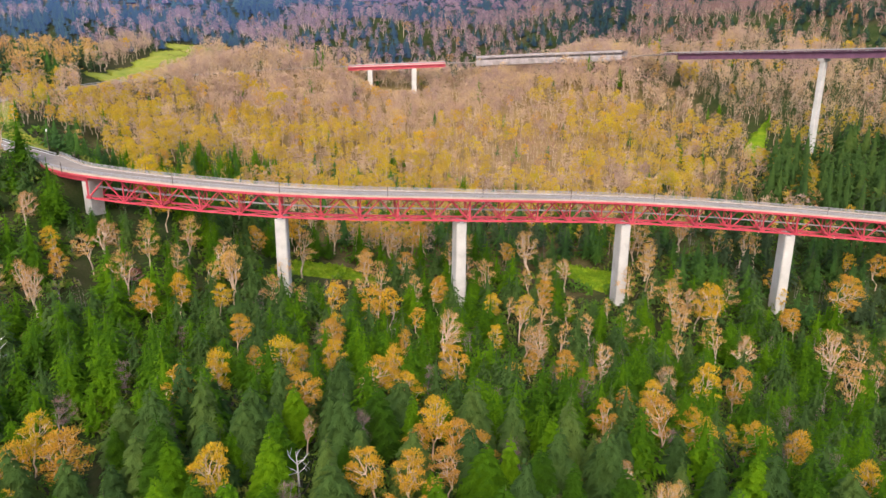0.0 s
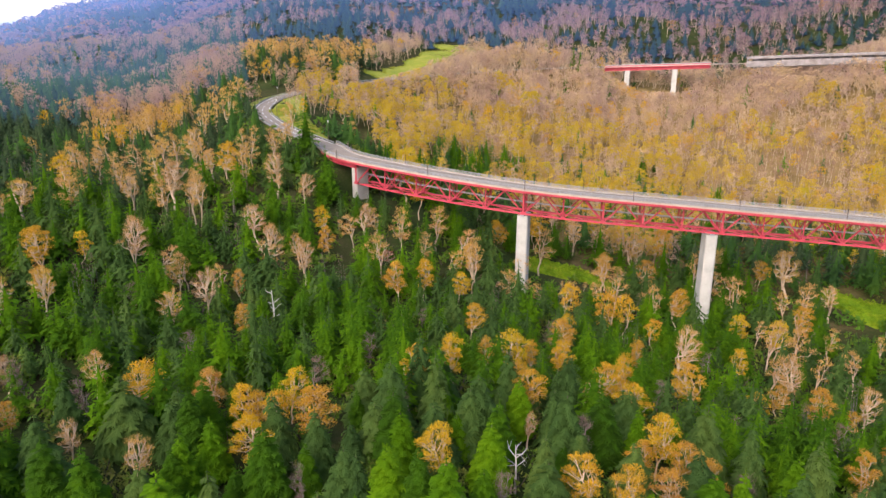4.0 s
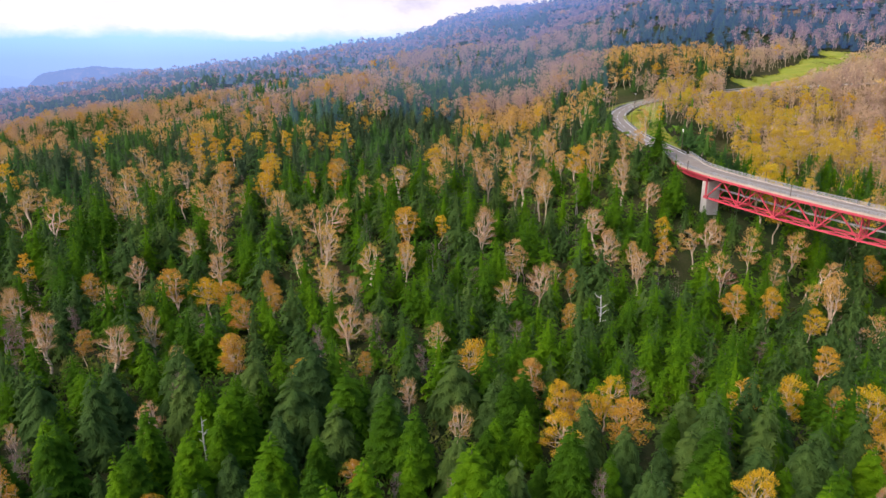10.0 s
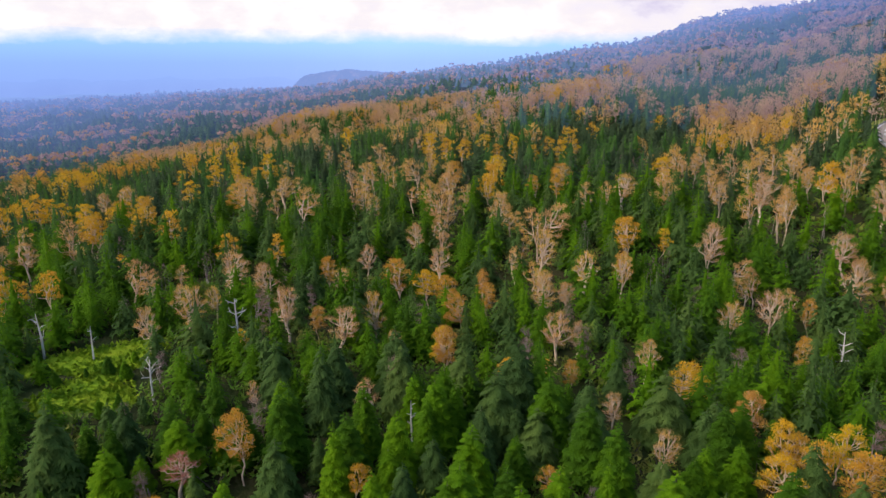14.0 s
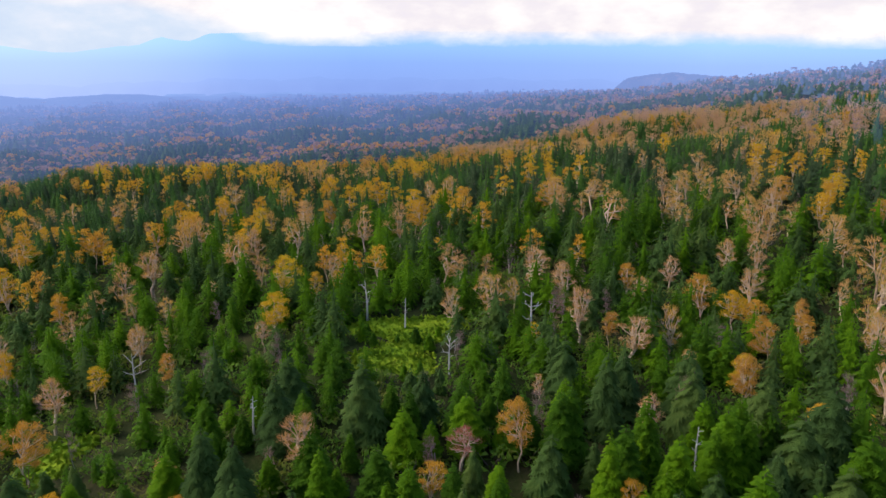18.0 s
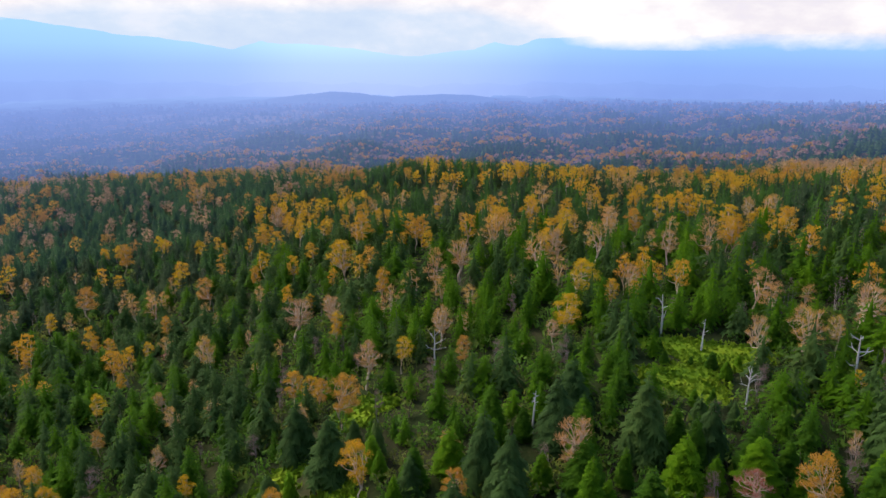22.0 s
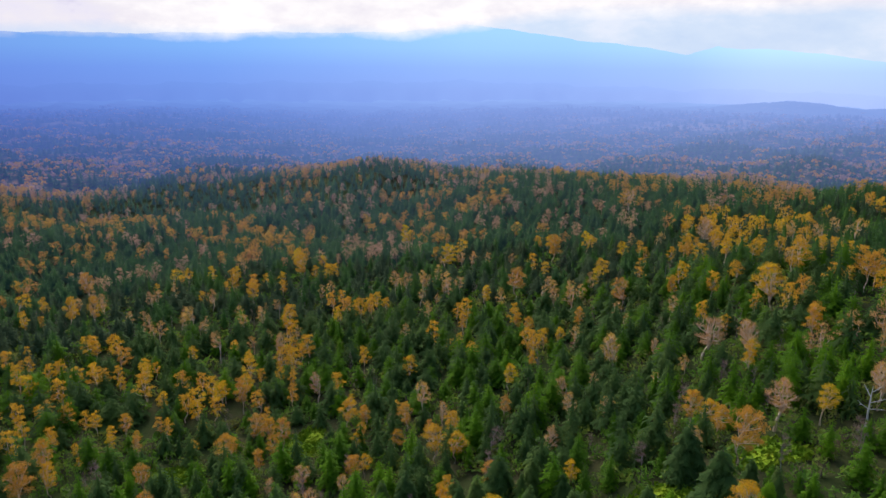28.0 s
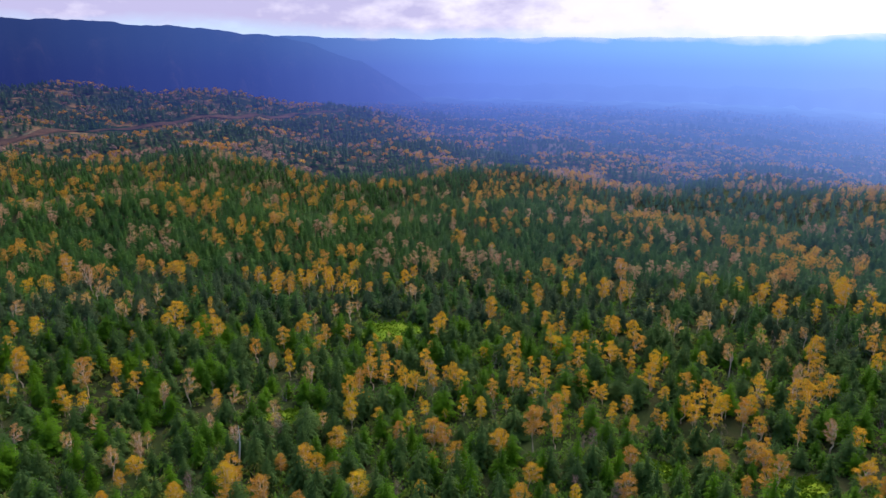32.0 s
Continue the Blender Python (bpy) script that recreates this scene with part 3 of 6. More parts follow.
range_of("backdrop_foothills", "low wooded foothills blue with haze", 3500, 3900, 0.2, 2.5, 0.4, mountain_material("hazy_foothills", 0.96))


def valley_hill(label, bearing, r, wide, top, flat, seed):
    """A low wooded hill on the valley floor: half width in degrees, top as a height angle, flatness of its crown."""
    rng = np.random.RandomState(seed)
    rows, n = 13, 61
    c = toward(bearing, r)
    out, across = c.normalized(), toward(bearing + 90, 1)
    half = r * math.tan(radians(wide))
    z_top, z_low = CAM_Z + r * math.tan(radians(top)), float(wild_height(c.x, c.y)) - 30
    u, v = np.meshgrid(np.linspace(-1, 1, n), np.linspace(-1, 1, rows))
    d = np.clip(1 - (np.abs(u) ** flat + np.abs(v) ** 2.2), 0, 1)
    z = z_low + (z_top - z_low) * d ** 0.6 * (1 + 0.03 * np.sin(u * 7 + seed) + 0.02 * np.sin(u * 19 + v * 5) + rng.uniform(-0.02, 0.02, u.shape))
    x = c.x + across.x * u * half + out.x * v * half * 0.5
    y = c.y + across.y * u * half + out.y * v * half * 0.5
    i = np.arange(rows * n).reshape(rows, n)
    q = np.stack([i[:-1, :-1], i[:-1, 1:], i[1:, 1:], i[1:, :-1]], -1).reshape(-1, 4)
    # same valley material, so the hill's blue haze is emission too
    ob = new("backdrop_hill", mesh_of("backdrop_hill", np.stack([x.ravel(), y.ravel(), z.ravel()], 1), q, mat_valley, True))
    return tagged(ob, label, "hill", kind="structure")


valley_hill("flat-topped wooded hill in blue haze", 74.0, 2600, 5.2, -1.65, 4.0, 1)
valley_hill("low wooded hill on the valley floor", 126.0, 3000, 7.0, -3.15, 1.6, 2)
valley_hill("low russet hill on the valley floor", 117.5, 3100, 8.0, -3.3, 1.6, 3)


def sky_ring(name, label, r, low, high, material):
    b = np.radians(np.arange(-180, 180.1, 2.0))
    rings = np.linspace(low, high, 5)
    v = np.concatenate([np.stack([-r * np.sin(b), r * np.cos(b), np.full(b.shape, CAM_Z + r * math.tan(radians(e)))], 1) for e in rings])
    n = len(b)
    i = np.arange(5 * n).reshape(5, n)
    q = np.stack([i[:-1, :-1], i[:-1, 1:], i[1:, 1:], i[1:, :-1]], -1).reshape(-1, 4)
    return tagged(new(name, mesh_of(name, v, q, material, True)), label, "sky", kind="structure")


def cloud_material(name, veil):
    """Glowing overcast; as a veil its lower edge thins out over the mountain tops."""
    m, t, n, l, bsdf = nodes_of(name)
    g = n.new("ShaderNodeNewGeometry").outputs["Position"]
    sep = n.new("ShaderNodeSeparateXYZ")
    l.new(g, sep.inputs[0])
    squash = n.new("ShaderNodeVectorMath")
    squash.operation = "MULTIPLY"
    squash.inputs[1].default_value = (1, 1, 2.2)
    l.new(g, squash.inputs[0])
    big, small = noise_tex(t, 0.0011, 6, 0.55, squash.outputs[0]), noise_tex(t, 0.004, 6, 0.6, squash.outputs[0])
    lum = maths(t, "ADD", maths(t, "MULTIPLY", maths(t, "SUBTRACT", big, 0.5), 1.1), maths(t, "ADD", maths(t, "MULTIPLY", maths(t, "SUBTRACT", small, 0.5), 0.8), 0.46))
    unit = n.new("ShaderNodeVectorMath")
    unit.operation = "NORMALIZE"
    l.new(g, unit.inputs[0])
    dot = n.new("ShaderNodeVectorMath")
    dot.operation = "DOT_PRODUCT"
    l.new(unit.outputs[0], dot.inputs[0])
    dot.inputs[1].default_value = toward(105, 1)
    side = maths(t, "MULTIPLY", maths(t, "SUBTRACT", dot.outputs["Value"], 0.3), 1.0)
    fac = maths(t, "ADD", lum, maths(t, "MULTIPLY", side, 0.5), clamp=True)
    # brighter where the sun stands behind the cloud
    sunny = n.new("ShaderNodeVectorMath")
    sunny.operation = "DOT_PRODUCT"
    l.new(unit.outputs[0], sunny.inputs[0])
    sunny.inputs[1].default_value = toward(166, 1)
    fac = maths(t, "ADD", fac, maths(t, "MULTIPLY", maths(t, "POWER", maths(t, "MAXIMUM", sunny.outputs["Value"], 0.0), 14.0), 0.3), clamp=True)
    if veil:
        col = ramp(t, fac, [(0.2, (0.62, 0.57, 0.84)), (0.35, (0.84, 0.77, 0.98)), (0.5, (1.05, 0.98, 1.08)), (0.65, (1.1, 1.02, 1.06)), (0.9, (1.3, 1.22, 1.18))])
    else:
        col = ramp(t, fac, [(0.2, (0.66, 0.78, 1.04)), (0.5, (0.76, 0.89, 1.1)), (0.75, (0.84, 0.95, 1.12)), (1.0, (1.0, 1.04, 1.15))])
    em = n.new("ShaderNodeEmission")
    l.new(col, em.inputs[0])
    em.inputs[1].default_value = 0.475
    out = em.outputs[0]
    if veil:
        clear = n.new("ShaderNodeBsdfTransparent")
        mix = n.new("ShaderNodeMixShader")
        # the base of the cloud hangs lower or higher from place to place
        h = maths(t, "DIVIDE", maths(t, "SUBTRACT", sep.outputs["Z"], CAM_Z), 4000.0)
        lower = maths(t, "MULTIPLY", maths(t, "SUBTRACT", big, 0.5), 0.035)
        edge = maths(t, "ADD", maths(t, "SUBTRACT", h, 0.0165), maths(t, "ADD", lower, maths(t, "MULTIPLY", maths(t, "SUBTRACT", small, 0.5), 0.022)))
        gap = ramp(t, n_gap(t, g), [(0.0, (0, 0, 0)), (1.0, (0.03, 0.03, 0.03))])
        # and hangs low over the northern end of the range
        edge = maths(t, "ADD", edge, maths(t, "MULTIPLY", n_gap(t, g, 76, 42, 28), 0.011))
        # and higher over the dark ridge
        edge = maths(t, "SUBTRACT", edge, maths(t, "MULTIPLY", n_gap(t, g, 228, 26, 14), 0.014))
        alpha = maths(t, "MULTIPLY", maths(t, "SUBTRACT", edge, gap), 52.0, clamp=True)
        l.new(alpha, mix.inputs[0])
        l.new(clear.outputs[0], mix.inputs[1])
        l.new(out, mix.inputs[2])
        out = mix.outputs[0]
    l.new(out, n["Material Output"].inputs[0])
    return m


def n_gap(t, g, bearing=129, wide=24, full=14):
    """Where the bank of cloud opens to pale sky: over the pass between the ranges."""
    unit = t.nodes.new("ShaderNodeVectorMath")
    unit.operation = "NORMALIZE"
    t.links.new(g, unit.inputs[0])
    dot = t.nodes.new("ShaderNodeVectorMath")
    dot.operation = "DOT_PRODUCT"
    t.links.new(unit.outputs[0], dot.inputs[0])
    dot.inputs[1].default_value = toward(bearing, 1)
    n = t.nodes.new("ShaderNodeMapRange")
    n.inputs["From Min"].default_value, n.inputs["From Max"].default_value = math.cos(radians(wide)), math.cos(radians(full))
    t.links.new(dot.outputs["Value"], n.inputs["Value"])
    return n.outputs[0]


sky_ring("backdrop_sky", "pale overcast sky above the mountains", 4750, -4, 12, cloud_material("pale_sky", False))
sky_ring("backdrop_clouds", "bank of bright cloud on the mountain tops", 4000, 0.2, 12, cloud_material("cloud_bank", True))


# ---- trees: shapes ----
class Shape:
    """Triangles gathered for one mesh."""

    def __init__(self):
        self.v, self.f, self.n = [], [], 0

    def add(self, verts, faces):
        self.v.append(np.asarray(verts, float))
        self.f.append(np.asarray(faces, int) + self.n)
        self.n += len(verts)

    def arrays(self):
        return np.concatenate(self.v), np.concatenate(self.f)

    def tube(self, points, radii, sides=4):
        """A tapered limb through the points."""
        points = np.asarray(points, float)
        k = len(points)
        ang = np.arange(sides) * 2 * math.pi / sides
        d = np.gradient(points, axis=0)
        d /= np.linalg.norm(d, axis=1, keepdims=True) + 1e-9
        ref = np.where(np.abs(d[:, 2:3]) > 0.9, [[1.0, 0, 0]], [[0, 0, 1.0]])
        a = np.cross(d, ref)
        a /= np.linalg.norm(a, axis=1, keepdims=True) + 1e-9
        b = np.cross(d, a)
        r = np.asarray(radii, float)[:, None, None]
        ring = points[:, None] + r * (a[:, None] * np.cos(ang)[None, :, None] + b[:, None] * np.sin(ang)[None, :, None])
        f = []
        for j in range(k - 1):
            for s in range(sides):
                p, q = j * sides + s, j * sides + (s + 1) % sides
                f += [(p, q, q + sides), (p, q + sides, p + sides)]
        self.add(ring.reshape(-1, 3), f)

    def flecks(self, centres, size, rng, long=1.0, rise=0.0, along=None):
        """One small leaf or twig triangle at each centre, lying roughly along a direction if one is given."""
        n = len(centres)
        u = rng.normal(size=(n, 3))
        if along is not None:
            u = u * 0.4 + along
        u[:, 2] += rise
        u /= np.linalg.norm(u, axis=1, keepdims=True)
        w = np.cross(u, rng.normal(size=(n, 3)))
        w /= np.linalg.norm(w, axis=1, keepdims=True)
        s = (size * (0.6 + 0.8 * rng.rand(n)))[:, None]
        v = np.stack([centres - u * s * long * 0.5 - w * s * 0.5, centres - u * s * long * 0.4 + w * s * 0.5, centres + u * s * long * 0.6], 1)
        self.add(v.reshape(-1, 3), np.arange(3 * n).reshape(-1, 3))


def conifer(seed, boughs=200, wide=0.25, droop=0.3, sprays=3, whorls=15, full=0.8, ragged=0.2):
    """A unit-high conifer: whorls of feathered boughs round a straight stem, each a spine with side sprays."""
    rng = np.random.RandomState(seed)
    crown, stem = Shape(), Shape()
    stem.tube([(0, 0, -0.03), (0, 0, 0.3), (0, 0, 0.93)], [0.016, 0.012, 0.003], 5)
    h = 1 - (1 - (np.arange(boughs) + rng.rand(boughs)) / boughs) ** 0.6
    h = 0.07 + 0.89 * h
    h = (np.round(h * whorls) + rng.normal(0, 0.16, boughs)) / whorls
    h = np.clip(h, 0.06, 0.965)
    reach = wide * (1 - h) ** full * np.clip(0.55 + (h - 0.05) * 3.5, 0.5, 1.0) + 0.012
    L = (reach * rng.uniform(1 - 1.6 * ragged, 1 + ragged, boughs))[:, None]
    a = np.arange(boughs) * 2.4 + rng.uniform(-0.5, 0.5, boughs)
    d = np.stack([np.cos(a), np.sin(a), np.zeros(boughs)], 1)
    e = np.stack([-np.sin(a), np.cos(a), np.zeros(boughs)], 1)
    up = np.array([[0, 0, 1.0]])
    dz = (droop * rng.uniform(0.5, 1.5, boughs))[:, None]
    roll = rng.normal(0, 0.22, boughs)[:, None]

    def spine(t):
        return up * h[:, None] + d * L * t + up * L * (0.3 * t - (0.3 + dz) * t * t)

    tris = []
    for t in np.linspace(0.38, 0.84, sprays):
        w = L * (0.58 - 0.4 * t) * rng.uniform(0.75, 1.25, (boughs, 1)) + 0.006
        for side in (-1, 1):
            tip = spine(t + 0.2) + e * side * w + up * (side * roll * w - 0.2 * w)
            tris.append(np.stack([spine(t - 0.12), spine(t + 0.12), tip], 1))
    tris.append(np.stack([spine(0.62) + e * L * 0.16, spine(0.62) - e * L * 0.16, spine(1.05)], 1))
    v = np.stack(tris, 1).reshape(-1, 3)
    crown.add(v, np.arange(len(v)).reshape(-1, 3))
    # the dim heart of the crown and the leading shoot
    n = 6
    a = np.arange(n) * 2 * math.pi / n
    heart = [(wide * 0.36 * math.cos(x), wide * 0.36 * math.sin(x), 0.1) for x in a] + [(0, 0, 0.9)]
    crown.add(heart, [(j, (j + 1) % n, n) for j in range(n)])
    crown.add([(0.008, 0, 0.9), (-0.005, 0.006, 0.9), (-0.005, -0.006, 0.9), (0, 0, 1.0)], [(0, 1, 3), (1, 2, 3), (2, 0, 3)])
    return stem.arrays(), crown.arrays()


def broadleaf(seed, leaves=2400, twigs=300, lobes=11, fork=0.34, spread=0.27, leaf=0.013, long=1.7, sub=4, thick=1.0, lump=0.095, sides=4, twig=0.0018, low=0.14, one_sided=0.3):
    """A unit-high birch: a crooked pale trunk and limbs, each limb ending in a rounded clump of leaves or bare twigs."""
    rng = np.random.RandomState(seed)
    stem, crown = Shape(), Shape()
    lean = rng.normal(0, 0.05, 2)
    top = np.array([lean[0], lean[1], fork])
    kink = np.array([*rng.normal(0, 0.018, 2), fork * 0.5])
    stem.tube([(0, 0, -0.03), kink, top], np.array([0.019, 0.015, 0.012]) * thick, max(sides, 4) if sides > 3 else 3)
    shift = rng.normal(0, spread * one_sided, 2)
    ends, size = [], []
    # two or three leaders carry the limbs
    leaders = []
    for k in range(3):
        a = k * 2.1 + rng.uniform(-0.6, 0.6)
        q = top + np.array([math.cos(a) * spread * 0.3 + shift[0] * 0.4, math.sin(a) * spread * 0.3 + shift[1] * 0.4, (1 - fork) * rng.uniform(0.3, 0.5)])
        m = (top + q) / 2 + rng.normal(0, 0.03, 3)
        stem.tube([top * np.array([1, 1, rng.uniform(0.8, 1.0)]), m, q], np.array([0.0105, 0.009, 0.0065]) * thick, sides)
        leaders.append((m, q))
    for k in range(lobes):
        a = k * 2.4 + rng.uniform(-0.5, 0.5)
        u = (k + rng.rand()) / lobes
        out = spread * (math.sqrt(1 - (max(0.0, u - 0.3) / 0.7) ** 2) if u > 0.3 else 0.55 + 1.5 * u) * rng.uniform(0.45, 1.1)
        z = fork + low + (1 - lump * 0.8 - fork - low) * u
        end = np.array([math.cos(a) * out + shift[0], math.sin(a) * out + shift[1], z])
        m, q = leaders[int(np.argmin([np.hypot(*(l[1][:2] - end[:2])) for l in leaders]))]
        start = q if z > q[2] + 0.05 else m
        mid = start * 0.45 + end * 0.55 + np.array([math.cos(a), math.sin(a), -0.6]) * out * 0.14 + rng.normal(0, 0.022, 3)
        stem.tube([start, start * 0.5 + mid * 0.5 + rng.normal(0, 0.012, 3), mid, end], np.array([0.0072, 0.006, 0.0045, 0.0018]) * thick, sides)
        s = lump * rng.uniform(0.75, 1.25)
        size.append(s)
        ends.append(end)
        for j in range(sub):
            p = mid + (end - mid) * rng.uniform(0.0, 0.8)
            g = rng.normal(0, 1, 3)
            g[2] = abs(g[2]) * 0.8
            tip = end + g / np.linalg.norm(g) * s * 0.85 * [1.15, 1.15, 0.8]
            stem.tube([p, (p + tip) / 2 + rng.normal(0, 0.008, 3), tip], np.array([0.0036, 0.0026, 0.001]) * thick, 3)
    ends, size = np.array(ends), np.array(size)

    def around(n):
        k = rng.randint(len(ends), size=n)
        g = rng.normal(size=(n, 3))
        g /= np.linalg.norm(g, axis=1, keepdims=True)
        g[:, 2] = np.where(g[:, 2] < -0.35, -g[:, 2], g[:, 2])
        rad = size[k][:, None] * rng.uniform(0, 1, (n, 1)) ** 0.45
        return ends[k] + g * rad * [1.2, 1.2, 0.85], g

    if leaves:
        c, g = around(leaves)
        crown.flecks(c, leaf, rng, long, 0.0, g + [0, 0, 0.5])
    if twigs:
        c, g = around(twigs)
        crown.flecks(c, twig * 2, rng, 0.07 / (twig * 2), 0.0, g * 1.2 + [0, 0, 0.7])
    return stem.arrays(), crown.arrays()


def slim_tree(seed, leaves=60, leaf=0.03, stems=2):
    """A slim young birch of a close stand: thin upright stems with a narrow brush of twigs."""
    rng = np.random.RandomState(seed)
    stem, crown = Shape(), Shape()
    for k in range(stems):
        a = rng.rand() * 6.28
        f, top = np.array([math.cos(a), math.sin(a)]) * 0.12 * (k > 0), np.array([*rng.normal(0, 0.06, 2), rng.uniform(0.72, 0.95)])
        stem.add([(f[0] + 0.008, f[1], -0.03), (f[0] - 0.005, f[1] + 0.007, -0.03), (f[0] - 0.005, f[1] - 0.007, -0.03), (f[0] + top[0], f[1] + top[1], top[2])], [(0, 1, 3), (1, 2, 3), (2, 0, 3)])
    z = 1 - 0.62 * rng.rand(leaves) ** 1.3
    r = 0.22 * np.sqrt(rng.rand(leaves)) * np.clip((1.04 - z) * 3.2, 0.25, 1.0)
    a = rng.rand(leaves) * 6.28
    c = np.stack([r * np.cos(a), r * np.sin(a), z], 1)
    crown.flecks(c, leaf, rng, 2.6, 0.0, np.stack([np.cos(a) * 0.5, np.sin(a) * 0.5, np.full(leaves, 1.3)], 1) + rng.normal(0, 0.35, (leaves, 3)))
    return stem.arrays(), crown.arrays()


def far_broadleaf(seed, bare, lumps=9):
    """A small crown of ragged lumps on a thin stem."""
    rng = np.random.RandomState(seed)
    stem, crown = Shape(), Shape()
    stem.add([(0.014, 0, -0.03), (-0.014, 0, -0.03), (0, 0, 0.75)], [(0, 1, 2)])
    c = rng.normal(0, 1, (lumps * 4, 3))
    c /= np.linalg.norm(c, axis=1, keepdims=True)
    c[:, 2] = np.abs(c[:, 2])
    c = c * [0.3, 0.3, 0.32] * rng.uniform(0.6, 1, (lumps * 4, 1)) + [0, 0, 0.62]
    crown.flecks(c, 0.17 if not bare else 0.13, rng, 1.0 if not bare else 1.5)
    return stem.arrays(), crown.arrays()


def far_conifer(seed, tiers=4, n=6):
    rng = np.random.RandomState(seed)
    stem, crown = Shape(), Shape()
    stem.add([(0.012, 0, -0.03), (-0.012, 0, -0.03), (0, 0, 0.35)], [(0, 1, 2)])
    for k in range(tiers):
        h = 0.12 + 0.62 * k / (tiers - 1)
        r = 0.33 * (1 - h) ** 0.8
        a = np.arange(n) * 2 * math.pi / n + rng.rand() * 6
        rr = r * rng.uniform(0.65, 1.2, n)
        ring = np.stack([rr * np.cos(a), rr * np.sin(a), h + rng.uniform(-0.03, 0.02, n)], 1)
        crown.add(np.vstack([ring, [[0, 0, min(1.0, h + 0.36)]]]), [(j, (j + 1) % n, n) for j in range(n)])
    return stem.arrays(), crown.arrays()


KINDS = {
    "fir": [conifer(s, 360, 0.22 + 0.025 * (s % 3), 0.12, 4, 19, 0.78, 0.26) for s in (1, 2, 3, 4)],
    "spruce": [conifer(s, 330, 0.23 + 0.025 * (s % 3), 0.42, 4, 17, 0.72, 0.34) for s in (11, 12, 13, 14)],
    "golden_birch": [broadleaf(s, 2900, 320, 20, 0.22 + 0.05 * (s % 3), 0.2 + 0.03 * (s % 2), 0.0125, lump=0.088, low=0.1) for s in (21, 22, 23, 24, 25, 26)],
    "bare_birch": [broadleaf(s, 420, 1200, 19, 0.24 + 0.05 * (s % 3), 0.21 + 0.04 * (s % 2), 0.011, lump=0.08, thick=1.75, sub=6, twig=0.0018, low=0.08) for s in (31, 32, 33, 34, 35, 36)],
    "bare_sapling": [broadleaf(s, 40, 700, 9, 0.2, 0.13, 0.012, lump=0.1, thick=0.9, sub=4, twig=0.0026, low=0.1, sides=3) for s in (81, 82, 83)],
    "slim_birch": [broadleaf(s, 420, 300, 8, 0.36, 0.1, 0.018, lump=0.085, thick=0.85, sub=2) for s in (41, 42, 43)],
}
PLAINER = {"fir": [conifer(s, 105, 0.26, 0.16, 2, 13, 0.78, 0.24) for s in (5, 6, 7)], "spruce": [conifer(s, 95, 0.27, 0.42, 2, 12, 0.74, 0.3) for s in (15, 16, 17)]}
PLAINER["golden_birch"] = [broadleaf(s, 640, 0, 14, 0.22 + 0.05 * (s % 3), 0.2, 0.023, sub=0, thick=0.95, sides=3, lump=0.095, low=0.1) for s in (25, 26, 27, 28)]
PLAINER["bare_birch"] = [broadleaf(s, 200, 420, 12, 0.26 + 0.05 * (s % 3), 0.21, 0.018, sub=1, thick=1.3, sides=3, lump=0.09, twig=0.0032, low=0.08) for s in (35, 36, 37, 38)]
PLAINER["bare_sapling"] = [slim_tree(s, 90, 0.014, 4) for s in (84, 85)]
PLAINER["slim_birch"] = [slim_tree(s, 90, 0.027) for s in (44, 45, 46)]
MID = {
    "fir": [conifer(s, 46, 0.33, 0.25, 1, 9, 0.7) for s in (51, 52, 50)],
    "spruce": [conifer(s, 44, 0.32, 0.42, 1, 9, 0.68) for s in (53, 54)],
    "golden_birch": [broadleaf(s, 190, 0, 9, 0.24, 0.23, 0.048, 1.2, sub=0, thick=0.8, sides=3, lump=0.13, low=0.14) for s in (55, 56, 57)],
    "bare_birch": [broadleaf(s, 190, 0, 9, 0.22, 0.23, 0.031, 2.2, sub=0, thick=1.0, sides=3, lump=0.13, low=0.1) for s in (58, 59, 60)],
    "bare_sapling": [slim_tree(s, 40, 0.02, 3) for s in (86, 87)],
    "slim_birch": [slim_tree(s, 84, 0.022) for s in (61, 62, 63, 64)],
}
FAR = {
    "fir": [far_conifer(s, 3, 5) for s in (71, 72, 77)],
    "golden_birch": [far_broadleaf(s, False, 5) for s in (73, 74)],
    "bare_birch": [far_broadleaf(s, True, 5) for s in (75, 76)],
}

# ---- trees: where they stand ----
# grassy clearings: bearing, distance, half width across and along the line of sight
CLEARINGS = [(95.0, 146, 14, 10), (96.6, 131, 12, 7), (199.6, 256, 16, 12), (208, 183, 9, 7), (192.2, 548, 14.7, 10), (164.5, 164, 5, 12), (10.2, 236, 17, 9), (-12.4, 262, 15, 10), (-23.7, 418, 5, 24), (25.6, 478, 9, 14), (24.4, 493, 12, 14), (23.4, 508, 16, 17), (22.3, 526, 15, 16), (21.4, 543, 18, 21), (20.3, 561, 16, 18), (19.2, 578, 18, 22), (31.2, 302, 7, 14), (33.4, 340, 5.8, 13.6), (133.5, 112, 9, 6), (124.5, 128, 9, 6.5), (128, 98, 8, 5), (176, 161, 6.9, 6.1)]
def on_slope(bearing, angle, r0, r1):
    """Distance at which the ground rises to a height angle seen from the hovering point."""
    r = np.arange(r0, r1, 4.0)
    v = toward(bearing, 1)
    up = np.degrees(np.arctan2(wild_height(v.x * r, v.y * r) - CAM_Z, r))
    return float(r[int(np.argmax(up >= angle))]) if (up >= angle).any() else float(r[int(up.argmax())])


HUT_R = on_slope(86.1, -7.3, 230, 520)
CLEARINGS.append((86.1, HUT_R + 2, 6, 7))
cut_line = spline([(*toward(q, on_slope(q, -6.2 + (231 - q) * 0.066, 780, 1400))[:2], 0) for q in (231, 226, 221, 216, 211, 207, 203.4)], 8.0)  # an open strip through the far woods
